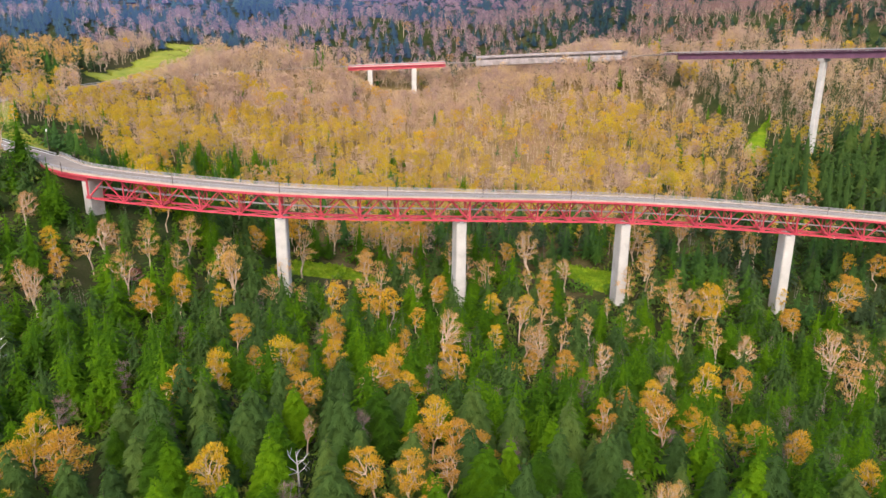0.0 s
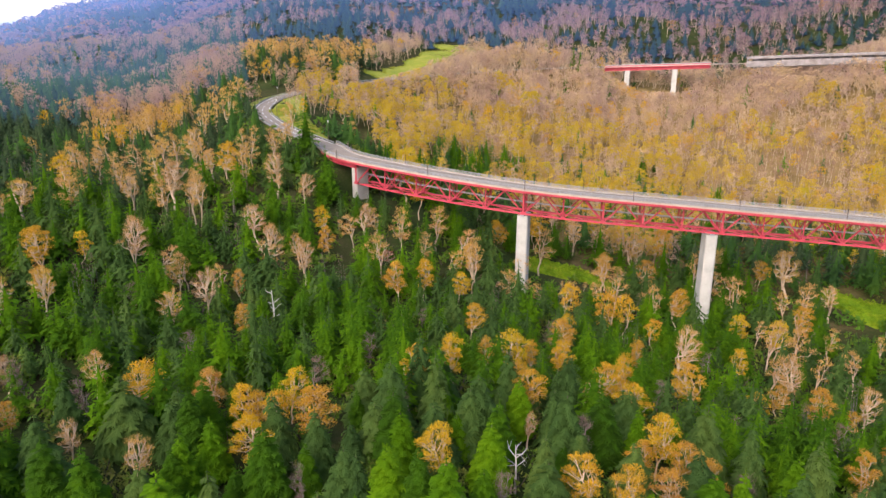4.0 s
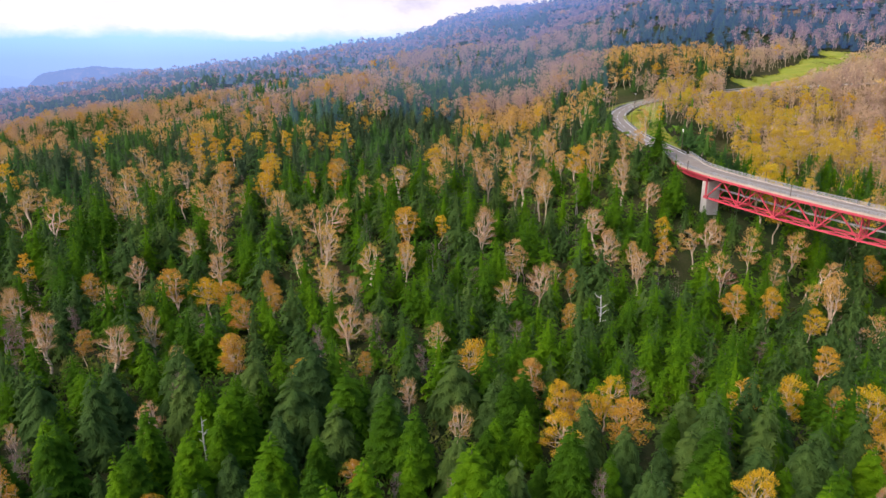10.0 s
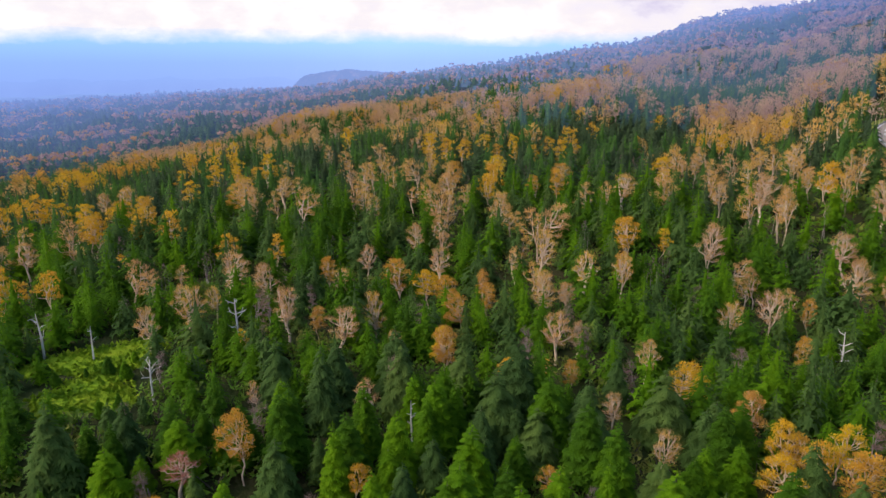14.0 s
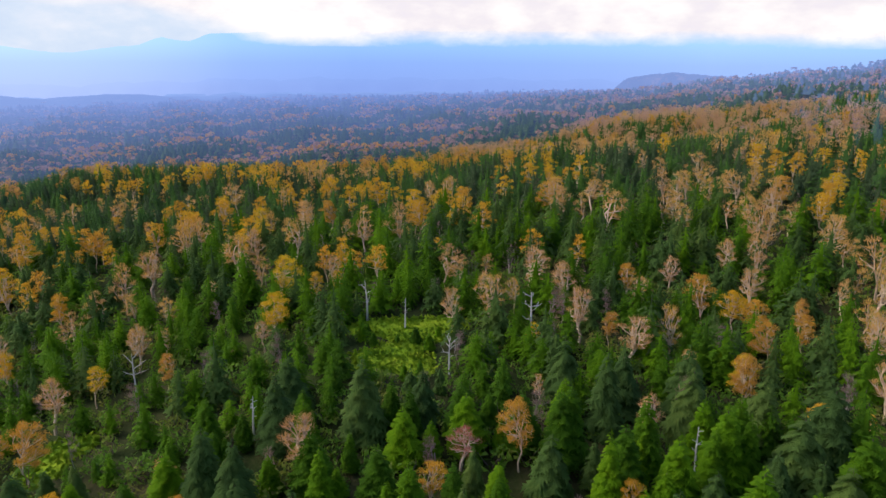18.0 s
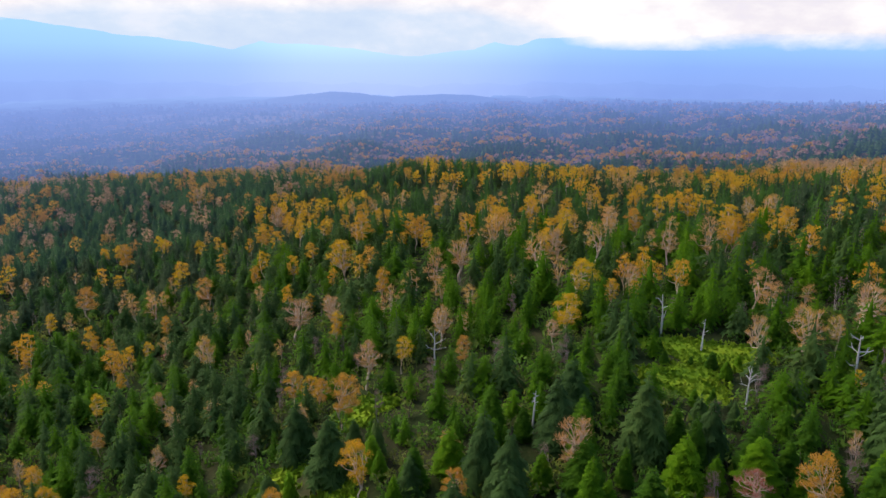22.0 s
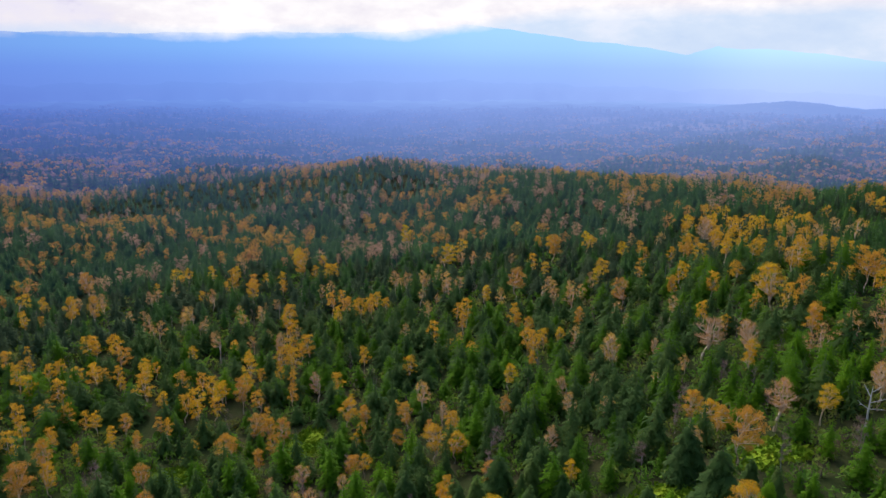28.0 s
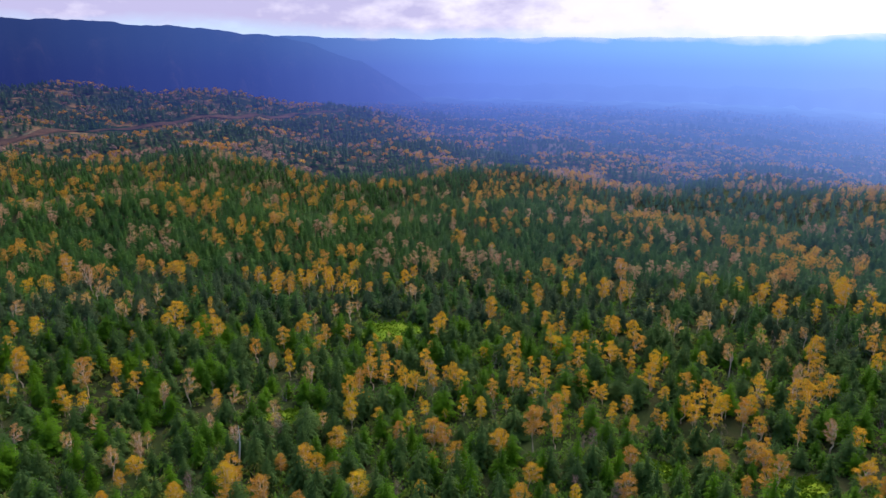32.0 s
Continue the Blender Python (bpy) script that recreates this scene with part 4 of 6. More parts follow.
# birches that stand out: bearing, distance, height, width of crown
GOLDEN, BARE = [], []
GOLDEN += [(-30.9, 264, 21.2, 1.4), (-29.7, 133, 14.0, 1.32), (-28.1, 247, 13.5, 1.35), (-24.6, 136, 10.0, 1.07), (-24.5, 172, 15.4, 1.32), (-22, 230, 21.2, 1.41), (-21.9, 163, 15.7, 1.32), (-17.3, 120, 9.5, 1.11), (-15.8, 142, 10.6, 1.38), (-8.3, 219, 14.6, 1.34), (-6.9, 201, 14.8, 1.34), (-5, 255, 11.7, 1.22), (-4.5, 169, 10.9, 1.3), (-4, 203, 12.1, 1.38), (0.8, 205, 14.9, 1.34), (2.5, 259, 17.2, 1.32), (3.7, 232, 13.8, 1.35), (3.8, 155, 10.5, 1.12), (5.2, 83, 8.4, 1.29), (6.8, 229, 13.6, 1.35), (10, 138, 13.9, 1.33), (16.1, 231, 13.6, 1.35)]
GOLDEN += [(18, 155, 11.3, 1.37), (19.2, 180, 11.2, 1.32), (20.5, 90, 14.8, 1.29), (22.2, 177, 12.7, 1.36), (22.6, 233, 16.6, 1.32), (23.7, 240, 21.2, 1.42), (24.5, 171, 13.5, 1.34), (30.2, 195, 11.5, 1.22), (34.2, 114, 13.3, 1.32), (37.6, 171, 10.1, 1.09), (37.8, 152, 9.8, 1.28), (37.8, 242, 17.5, 1.29), (49.3, 279, 13.8, 1.75), (51.9, 189, 14.1, 1.68), (52.1, 174, 10.3, 1.34), (55.7, 121, 9.0, 1.36), (56.7, 89, 8.3, 1.38), (57, 255, 13.6, 1.74), (58, 123, 8.0, 1.29), (59.5, 245, 11.6, 1.31), (60.9, 121, 9.1, 1.35), (62.4, 274, 13.5, 1.75)]
GOLDEN += [(63.1, 155, 10.4, 1.33), (66.2, 262, 13.6, 1.75), (66.8, 130, 13.3, 1.3), (67, 126, 14.6, 1.29), (76.8, 171, 10.3, 1.33), (77.8, 142, 10.6, 1.33), (83.2, 253, 14.1, 1.68), (84.1, 136, 8.3, 1.36), (90.9, 264, 12.6, 1.31), (92.6, 198, 8.1, 1.37), (94.3, 229, 14.4, 1.5), (94.3, 256, 15.0, 1.61), (101.7, 252, 15.2, 1.3), (105.8, 171, 13.6, 1.61), (107.1, 247, 15.1, 1.29), (110.3, 272, 15.9, 1.75), (115.5, 89, 9.7, 1.34), (115.6, 140, 10.4, 1.33), (121, 143, 10.8, 1.32), (122.4, 188, 11.5, 1.32), (124.4, 241, 15.4, 1.49), (125.1, 95, 13.3, 1.28)]
GOLDEN += [(125.6, 215, 15.0, 1.75), (126.5, 122, 14.6, 1.44), (133.2, 240, 11.5, 1.33), (136.9, 240, 14.9, 1.3), (140.3, 122, 8.7, 1.27), (140.3, 226, 11.0, 1.34), (142, 211, 9.1, 1.34), (142.9, 317, 17.5, 1.72), (144.2, 190, 9.1, 1.23), (144.8, 219, 10.7, 1.35), (145.8, 260, 17.0, 1.72), (146.2, 176, 11.1, 1.34), (146.4, 158, 8.9, 1.38), (148.4, 253, 12.3, 1.33), (150.3, 229, 11.1, 1.34), (151.9, 319, 17.6, 1.75), (153.3, 150, 8.9, 1.04), (155.2, 383, 18.1, 1.33), (164, 318, 17.5, 1.44), (164.2, 332, 16.4, 1.29), (165.6, 247, 16.9, 1.43), (168.8, 150, 8.9, 1.35)]
GOLDEN += [(169.4, 196, 12.5, 1.33), (169.6, 191, 13.5, 1.32), (173.3, 230, 9.8, 1.36), (175.8, 198, 9.9, 1.35), (178.3, 174, 9.0, 1.18), (179, 188, 9.5, 1.36), (180, 293, 16.4, 1.3), (180.4, 346, 17.8, 1.55), (181.8, 300, 16.8, 1.3), (184.8, 174, 13.8, 1.31), (184.9, 164, 11.9, 1.33), (186.9, 161, 16.3, 1.55), (191, 264, 16.5, 1.3), (191.8, 173, 11.2, 1.34), (199.5, 162, 9.4, 1.36), (202.5, 193, 12.4, 1.32), (203.5, 172, 13.6, 1.31), (215, 189, 9.6, 1.35), (223.1, 151, 8.9, 1.21), (224.4, 215, 16.5, 1.29), (224.7, 358, 17.9, 1.58), (228.7, 227, 16.8, 1.33)]
BARE += [(-31.1, 219, 19.5, 1.29), (-25, 205, 15.4, 1.33), (-20.1, 242, 13.0, 1.35), (-16.6, 102, 8.9, 1.24), (-16.6, 266, 16.0, 1.33), (-13.7, 166, 12.3, 1.36), (-10.1, 246, 13.1, 1.35), (-8, 164, 14.4, 1.34), (-7.1, 250, 20.0, 1.29), (0, 157, 15.9, 1.31), (7.6, 124, 9.6, 1.11), (9.6, 254, 13.4, 1.35), (12.7, 106, 9.0, 1.02), (27, 206, 14.2, 1.31), (32, 221, 12.8, 1.35), (32.3, 181, 13.0, 1.34), (32.7, 190, 11.2, 1.09), (34.1, 229, 16.2, 1.32), (35, 186, 15.7, 1.32), (35.9, 202, 14.3, 1.33), (40.5, 288, 17.4, 1.28), (42.1, 243, 17.8, 1.7)]
BARE += [(45, 252, 15.5, 1.27), (45.1, 195, 16.4, 1.41), (47.3, 99, 11.8, 1.32), (49.3, 129, 13.0, 1.31), (51.7, 109, 9.8, 1.35), (51.9, 168, 12.3, 1.3), (52.3, 236, 13.8, 1.75), (55.2, 136, 10.1, 1.34), (58.5, 158, 11.6, 1.32), (58.5, 177, 14.2, 1.38), (62.3, 218, 13.9, 1.35), (66.9, 175, 13.0, 1.29), (69.2, 194, 13.2, 1.28), (69.3, 336, 12.9, 1.75), (71.5, 132, 9.8, 1.34), (73.4, 180, 10.9, 1.32), (74.4, 107, 12.8, 1.3), (77.5, 373, 14.7, 1.75), (80, 256, 14.0, 1.71), (83.5, 116, 7.7, 1.03), (84.6, 169, 13.4, 1.75), (91.3, 145, 12.8, 1.29)]
BARE += [(92.1, 287, 15.5, 1.73), (93.2, 292, 14.0, 1.31), (98.8, 210, 12.8, 1.29), (101.7, 175, 10.6, 1.32), (107.6, 144, 8.8, 1.36), (107.9, 209, 12.8, 1.3), (115.9, 201, 14.3, 1.75), (117.4, 159, 8.7, 1.35), (117.5, 153, 11.4, 1.32), (124.1, 138, 14.4, 1.43), (126.7, 177, 10.8, 1.33), (127, 185, 8.8, 1.36), (130.1, 126, 9.7, 1.35), (130.2, 180, 15.3, 1.73), (130.9, 331, 17.6, 1.48), (133.9, 186, 8.6, 1.07), (136.9, 425, 18.9, 1.75), (137.2, 180, 15.9, 1.31), (152.1, 160, 8.9, 1.24), (153.7, 167, 13.0, 1.32), (163.2, 190, 12.1, 1.33), (166.4, 223, 14.0, 1.31)]
BARE += [(196.4, 203, 10.2, 1.35), (210.1, 212, 10.6, 1.34), (215.7, 174, 9.0, 1.34), (219.1, 197, 11.2, 1.34), (221.3, 165, 12.0, 1.33), (223.2, 322, 17.6, 1.31)]


def value_noise(x, y, scale, seed):
    """Smooth noise from 0 to 1."""
    rng = np.random.RandomState(seed)
    g = rng.rand(64, 64)
    u, v = x / scale, y / scale
    i, j = np.floor(u).astype(int), np.floor(v).astype(int)
    f, h = u - i, v - j
    f, h = f * f * (3 - 2 * f), h * h * (3 - 2 * h)
    a, b, c, d = g[i % 64, j % 64], g[(i + 1) % 64, j % 64], g[i % 64, (j + 1) % 64], g[(i + 1) % 64, (j + 1) % 64]
    return (a * (1 - f) + b * f) * (1 - h) + (c * (1 - f) + d * f) * h


def scatter(r0, r1, b0, b1, spacing, seed):
    """An uneven planting: a jittered grid cut to a stretch of bearings and distances."""
    rng = np.random.RandomState(seed)
    n = int(r1 / spacing) + 1
    gx, gy = np.meshgrid(np.arange(-n, n + 1) * spacing, np.arange(-n, n + 1) * spacing)
    x = gx.ravel() + rng.uniform(-0.48, 0.48, gx.size) * spacing
    y = gy.ravel() + rng.uniform(-0.48, 0.48, gx.size) * spacing
    r, b = np.hypot(x, y), (np.degrees(np.arctan2(-x, y)) + 60) % 360 - 60
    k = (r >= r0) & (r < r1) & (b > b0) & (b < b1)
    return x[k], y[k], r[k], b[k], rng


def open_ground(x, y, margin=0.0):
    """Whether a tree may stand here: not on the road, nor in a clearing."""
    ok = np.ones(x.shape, bool)
    for cb, cr, w, d in CLEARINGS:
        c = toward(cb, cr)
        out = Vector((c.x, c.y)).normalized()
        dx, dy = x - c.x, y - c.y
        along, across = dx * out.x + dy * out.y, -dx * out.y + dy * out.x
        ok &= (along / d) ** 2 + (across / w) ** 2 > 1
    for line, gap in ((road_line, 7.0), (far_line, 6.0), (cut_line, 8.0)):
        k = np.where((x > line[:, 0].min() - 12) & (x < line[:, 0].max() + 12) & (y > line[:, 1].min() - 12) & (y < line[:, 1].max() + 12))[0]
        if len(k):
            ok[k[near_line(x[k], y[k], line)[0] < gap + margin]] = False
    return ok


def choose(x, y, r, b, rng):
    """Kind of tree and its height, by the stand it is in."""
    n = len(x)
    pick, clump, q = rng.rand(n), value_noise(x, y, 30.0, 5), rng.rand(n)
    kind = np.empty(n, object)
    tall = 9.5 + 9.5 * rng.rand(n) ** 0.8
    # mixed forest: conifers with birches in groups
    group = pick * 0.72 + clump * 0.5
    kind[:] = np.where(rng.rand(n) < np.where(b > 128, 0.4, np.where(r < 175, np.where(b > 80, 0.78, 0.64), 0.56)), "fir", "spruce")
    kind[group > np.where(b > 128, 0.895, np.where(r < 160, 0.955, np.where(b < 84, 0.985, 0.925)))] = "golden_birch"
    kind[group < np.where(b > 128, 0.235, np.where(r < 160, 0.23, np.where(b < 84, 0.3, 0.25)))] = "bare_birch"
    kind[(rng.rand(n) < 0.1) & (kind != "golden_birch") & (r < 330)] = "bare_sapling"
    # birch stand on the knoll behind the bridge
    behind = (np.abs(b) < 36) & (r > 215) & (r < 600) & (y > np.interp(x, bridge_line[:, 0], bridge_line[:, 1]) + 66 + 16 * np.sin(x * 0.07))
    behind |= (x < -95) & (y > 228) & (b < 34.5) & (r < 600)
    behind &= ~((b > 25.5) & (r > 430))
    behind &= ~((b < -27.5) & (r < 430) & (clump < 0.55))
    pines = np.where((value_noise(x, y, 26.0, 6) > 0.58) & (r < 335), 0.6, 0.02)
    kind[behind] = np.where(q < pines, "fir", np.where(q < 0.9, "slim_birch", np.where(q < 0.95, "golden_birch", "bare_birch")))[behind]
    tall[behind] = (rng.uniform(9, 14, n) + np.where(r > 400, 1.0, 0.0))[behind]
    # hillside left of the road: dark conifers and bare birches, more of them bare the higher up
    high = ((b < 44) & (r > 560)) | ((b > 25.5) & (b < 36) & (r > 430)) | ((b >= 36) & (b < 92) & (r > np.interp(b, (36, 50, 75, 92), (360, 345, 380, 520))))
    stand = q * 0.62 + 0.75 * value_noise(x, y, 48.0, 8)
    kind[high] = np.where(stand < np.where(b < 36, 0.74, np.where(b < 52, 0.72, 0.8)), "fir", np.where(pick < np.where(b < 46, 0.97, np.interp(r, (400, 900), (0.78, 0.88))), "bare_birch", "golden_birch"))[high]
    kind[high & (kind == "fir") & (clump > 0.5)] = "spruce"
    far = (r > np.where(b > 128, 700, 560)) & ~high
    stand = q * 0.6 + 0.8 * value_noise(x, y, 55.0, 9)
    kind[far] = np.where(stand < np.where(b > 128, 0.84, 0.84), "fir", np.where(pick < 0.45, "bare_birch", "golden_birch"))[far]
    tall[kind == "bare_sapling"] *= 0.62
    kind[(kind == "golden_birch") & (b > 86) & (b < 106) & (r < 152) & (q < 0.8)] = "fir"
    tall *= np.where((r < 185) & np.isin(kind, ("golden_birch", "bare_birch")), 0.74, 1.0)
    # young firs below the clearing
    tall *= np.where((b > 82) & (b < 138) & (r < 150) & (kind == "fir"), 0.74, 1.0)
    tall *= np.where((kind == "fir") | (kind == "spruce"), np.where(r < 175, 0.84, 0.92), np.where(kind == "slim_birch", 1.0, 0.96)) * np.where((b > 100), np.interp(b, (100, 140), (1.0, 0.78)), 1.0)
    return kind, tall


# lower growth that leaves the view to the bridges and the road open: reach, then bearing and height angle of the tree tops
OPENINGS = [
    (520, (-0.9, 2.2, 5.4, 9.0), (-1.7, -3.6, -3.6, -1.7)), (490, (20, 27.4), (-1.4, -3.3)), (525, (16.6, 24), (-0.4, -1.9)), (121, (121.5, 127.5), (-29, -29)), (106, (130, 137), (-32.5, -32.5)), (93, (124.5, 131.5), (-35.5, -35.5)), (HUT_R - 4, (85, 87.2), (-7.0, -7.0)), (125, (90, 98.6), (-25.4, -25.4)), (244, (196.5, 203), (-22.2, -22.2)), (226, (7.2, 13.4), (-18.8, -18.8)), (251, (-15, -9.6), (-19.8, -19.8)), (395, (-29.2, -26), (-4.8, -4.8)), (462, (-14.2, -2), (-1.25, -1.25)), (440, (-40, -18), (-1.6, -1.6)),
    (212, (12.4, 15.4), (-16.2, -16.2)), (217, (-2, 1.2), (-17.8, -17.8)), (240, (-15.6, -12.4), (-19.0, -19.0)), (262, (-29, -25.6), (-18.8, -18.8)),
    (205, (-42, -27, -14, 0, 14, 22), (-13.9, -14.0, -14.3, -14.9, -14.7, -13.9)), (228, (22.2, 31), (-12.0, -8.8)), (238, (26.4, 29.2), (-11.7, -11.7)),
]


def top_limit(x, y, z, tall):
    r, b = np.hypot(x, y), (np.degrees(np.arctan2(-x, y)) + 60) % 360 - 60
    for reach, bs, es in OPENINGS:
        k = (r < reach) & (b >= min(bs)) & (b <= max(bs))
        order = np.argsort(bs)
        most = CAM_Z + r * np.tan(np.radians(np.interp(b, np.array(bs)[order], np.array(es)[order]))) - z
        tall = np.where(k, np.minimum(tall, most), tall)
    # the bend of the road stays in sight
    for p in road_line[14:44]:
        pr, pb = math.hypot(p[0], p[1]), math.degrees(math.atan2(-p[0], p[1]))
        k = (np.abs(b - pb) * pr * 0.01745 < 3.2) & (r < pr) & (r > pr - 45)
        tall = np.where(k, np.minimum(tall, CAM_Z + (p[2] - CAM_Z) * r / pr - z), tall)
    # and so does the strip through the far woods
    if r.max() > 900:
        for p in cut_line[::2]:
            pr, pb = math.hypot(p[0], p[1]), math.degrees(math.atan2(-p[0], p[1])) % 360
            k = (np.abs(b - pb) * pr * 0.01745 < 14) & (r < pr - 8) & (r > pr - 170)
            tall = np.where(k, np.minimum(tall, CAM_Z + (float(height(p[0], p[1])) - 1 - CAM_Z) * r / pr - z), tall)
    return tall


NAMES = {"fir": ("fir_tree", "bright green conical fir tree in mixed woods", mat_dark_bark, mat_fir, mat_fir_x),
         "spruce": ("spruce_tree", "dark blue-green spruce with drooping boughs", mat_dark_bark, mat_spruce, mat_spruce_x),
         "golden_birch": ("golden_birch", "birch with a golden autumn crown and pale trunk", mat_bark, mat_gold, mat_gold_x),
         "bare_birch": ("bare_birch", "nearly leafless pale birch with fine twigs", mat_bark, mat_twig, mat_twig_x),
         "bare_sapling": ("bare_sapling", "leafless grey-brown sapling among the conifers", mat_sapling, mat_sapling_twig, mat_sapling_twig),
         "slim_birch": ("slim_birch", "slim young birch with thin yellow leaves", mat_bark, mat_gold, mat_knoll)}


def plant_things(kind, rows):
    """Single trees, each with its trunk and crown. Rows: x, y, z, height, turn, width, variant."""
    name, label, bark, leaf, _ = NAMES[kind]
    firsts = {}
    for x, y, z, h, turn, w, var in rows:
        m = Matrix.LocRotScale((x, y, z), Euler((0, 0, turn)), None)
        if var not in firsts:
            (sv, sf), (cv, cf) = KINDS[kind][var]
            root = new(name)
            tagged(root, label, "tree", group=name.replace("_", " ") + "s of the mixed forest")
            part_mesh("trunk", mesh_of("trunk", sv, sf, bark, True), root)
            part_mesh("crown", mesh_of("crown", cv, cf, leaf), root)
            root.matrix_world = m
            root.scale = (h * w, h * w, h)
            firsts[var] = root
            continue
        ob = copy_thing(firsts[var], m)
        ob.scale = (h * w, h * w, h)


def plant_stuff(name, label, shapes, rows, bark, leaf):
    """Many trees joined into one mesh of stuff."""
    if not len(rows):
        return None
    V, F, M, n = [], [], [], 0
    rows = np.asarray(rows, float)
    for var, ((sv, sf), (cv, cf)) in enumerate(shapes):
        q = rows[rows[:, 6] % len(shapes) == var]
        if not len(q):
            continue
        v = np.concatenate([sv, cv])
        f = np.concatenate([sf, cf + len(sv)])
        mi = np.concatenate([np.zeros(len(sf), int), np.ones(len(cf), int)])
        c, s = np.cos(q[:, 4]), np.sin(q[:, 4])
        hw, h = q[:, 3] * q[:, 5], q[:, 3]
        X = (v[None, :, 0] * c[:, None] - v[None, :, 1] * s[:, None]) * hw[:, None] + q[:, 0:1]
        Y = (v[None, :, 0] * s[:, None] + v[None, :, 1] * c[:, None]) * hw[:, None] + q[:, 1:2]
        Z = v[None, :, 2] * h[:, None] + q[:, 2:3]
        V.append(np.stack([X, Y, Z], -1).reshape(-1, 3))
        F.append((f[None] + (np.arange(len(q)) * len(v))[:, None, None] + n).reshape(-1, 3))
        M.append(np.tile(mi, len(q)))
        n += len(q) * len(v)
    ob = new(name, mesh_of(name, np.concatenate(V), np.concatenate(F), [bark, leaf], False, np.concatenate(M)))
    return tagged(ob, label, "trees", kind="stuff")


def rows_for(x, y, kind, tall, rng, variants=12):
    z = height(x, y)
    d, deck = near_line(x, y, bridge_line)
    room = np.where(d < 7.5, deck - 9.5 - z, 1e3)
    tall = top_limit(x, y, z, np.minimum(tall, room))
    keep = tall > 1.8
    n = len(x)
    green = np.isin(kind, ("fir", "spruce"))
    rows = np.stack([x, y, z, tall, rng.rand(n) * 6.28, np.where(green, rng.uniform(0.78, 1.32, n), rng.uniform(0.75, 1.12, n)), rng.randint(0, variants, n)], 1)
    return rows[keep], kind[keep]


LEFT, RIGHT = 236, -42
chosen = {"golden_birch": GOLDEN, "bare_birch": BARE}
placed = [(toward(q[0], q[1]), 2.6 + 0.16 * q[2] * q[3]) for some in chosen.values() for q in some]


def apart(x, y):
    """Away from the birches that stand out."""
    ok = np.ones(x.shape, bool)
    for c, gap in placed:
        ok &= np.hypot(x - c.x, y - c.y) > gap
    return ok


# near woods: single trees, the rest of them joined
NEAR, MIDDLE, OUTER = 168, 330, 760
def both_sides(r0, r1, right, left, seed):
    """The hill side with wider, the valley side with closer spacing."""
    one, two = scatter(r0, r1, RIGHT, 120, right, seed), scatter(r0, r1, 120, LEFT, left, seed + 50)
    return (*(np.concatenate([p, q]) for p, q in zip(one[:4], two[:4])), one[4])


x, y, r, b, rng = both_sides(54, NEAR, 5.9, 5.5, 101)
k = open_ground(x, y) & apart(x, y)
x, y, r, b = x[k], y[k], r[k], b[k]
kind, tall = choose(x, y, r, b, rng)
rows, kind = rows_for(x, y, kind, tall, rng)
for name in KINDS:
    mine = rows[kind == name]
    mine = mine[np.argsort(np.hypot(mine[:, 0], mine[:, 1]))]
    if name in chosen:
        some = np.array(chosen[name], float)
        p = np.array([toward(q[0], q[1])[:2] for q in some])
        extra = np.stack([p[:, 0], p[:, 1], height(p[:, 0], p[:, 1]), some[:, 2] * np.where(some[:, 0] > 128, 0.86, np.where(some[:, 1] < 150, 0.84, 1.0)), rng.rand(len(p)) * 6.28, some[:, 3] * np.where(some[:, 0] > 140, 0.56, 0.66), rng.randint(0, 12, len(p))], 1)
        mine = np.concatenate([extra, mine])
    mine[:, 6] %= len(KINDS[name])
    plant_things(name, [(*q[:6], int(q[6])) for q in mine[:295]])
    word = name.replace("_", " ")
    plant_stuff("woods_of_" + name, "more " + word + " trees of the mixed forest", PLAINER[name], mine[295:], NAMES[name][2], NAMES[name][4])
# middle woods
x, y, r, b, rng = both_sides(NEAR, OUTER, 6.8, 5.6, 102)
k = open_ground(x, y) & apart(x, y) & ((r < 560) | (b > 36)) & ((r < 540 + 12 * np.sin(b)) | (b < 92))
x, y, r, b = x[k], y[k], r[k], b[k]
kind, tall = choose(x, y, r, b, rng)
k = kind != "slim_birch"
rows, kind = rows_for(x[k], y[k], kind[k], tall[k], rng)
green = (kind == "fir") | (kind == "spruce")
valley = rows[:, 1] < 0.62 * rows[:, 0]  # broader, lower firs and smaller birches
low = green & valley
rows[:, 5] *= np.where(low, 1.3, np.where(green, 1.05, np.where(valley, 0.92, 1.0)))
rows[:, 3] *= np.where(low, 0.86, np.where(valley, 0.88, 1.0))
side = (np.degrees(np.arctan2(-rows[:, 0], rows[:, 1])) + 60) % 360 - 60
off = np.hypot(rows[:, 0], rows[:, 1])
beyond = (off > np.interp(side, (36, 60, 92, 114, 128, 138), (420, 390, 430, 480, 420, 340))) & (side > 36)
mingle = side + rng.normal(0, 6, len(side))  # hillside and valley woods run into one another
# conifers here take the needle colours with haze tinted in
hillside = dict(fir=mat_fir_hazed, spruce=mat_spruce_hazed)
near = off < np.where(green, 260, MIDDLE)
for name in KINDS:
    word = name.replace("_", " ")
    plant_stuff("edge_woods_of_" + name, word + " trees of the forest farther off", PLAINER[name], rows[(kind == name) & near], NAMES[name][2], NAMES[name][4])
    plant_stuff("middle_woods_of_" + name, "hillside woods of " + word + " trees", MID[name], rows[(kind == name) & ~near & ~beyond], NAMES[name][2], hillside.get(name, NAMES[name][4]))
    for hill, woods in ((mingle < 60, HILL_WOODS), (mingle >= 60, VALLEY_WOODS)):
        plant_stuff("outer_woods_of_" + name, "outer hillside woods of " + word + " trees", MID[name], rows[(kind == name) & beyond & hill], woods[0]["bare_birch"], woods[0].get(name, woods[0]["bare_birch"]))
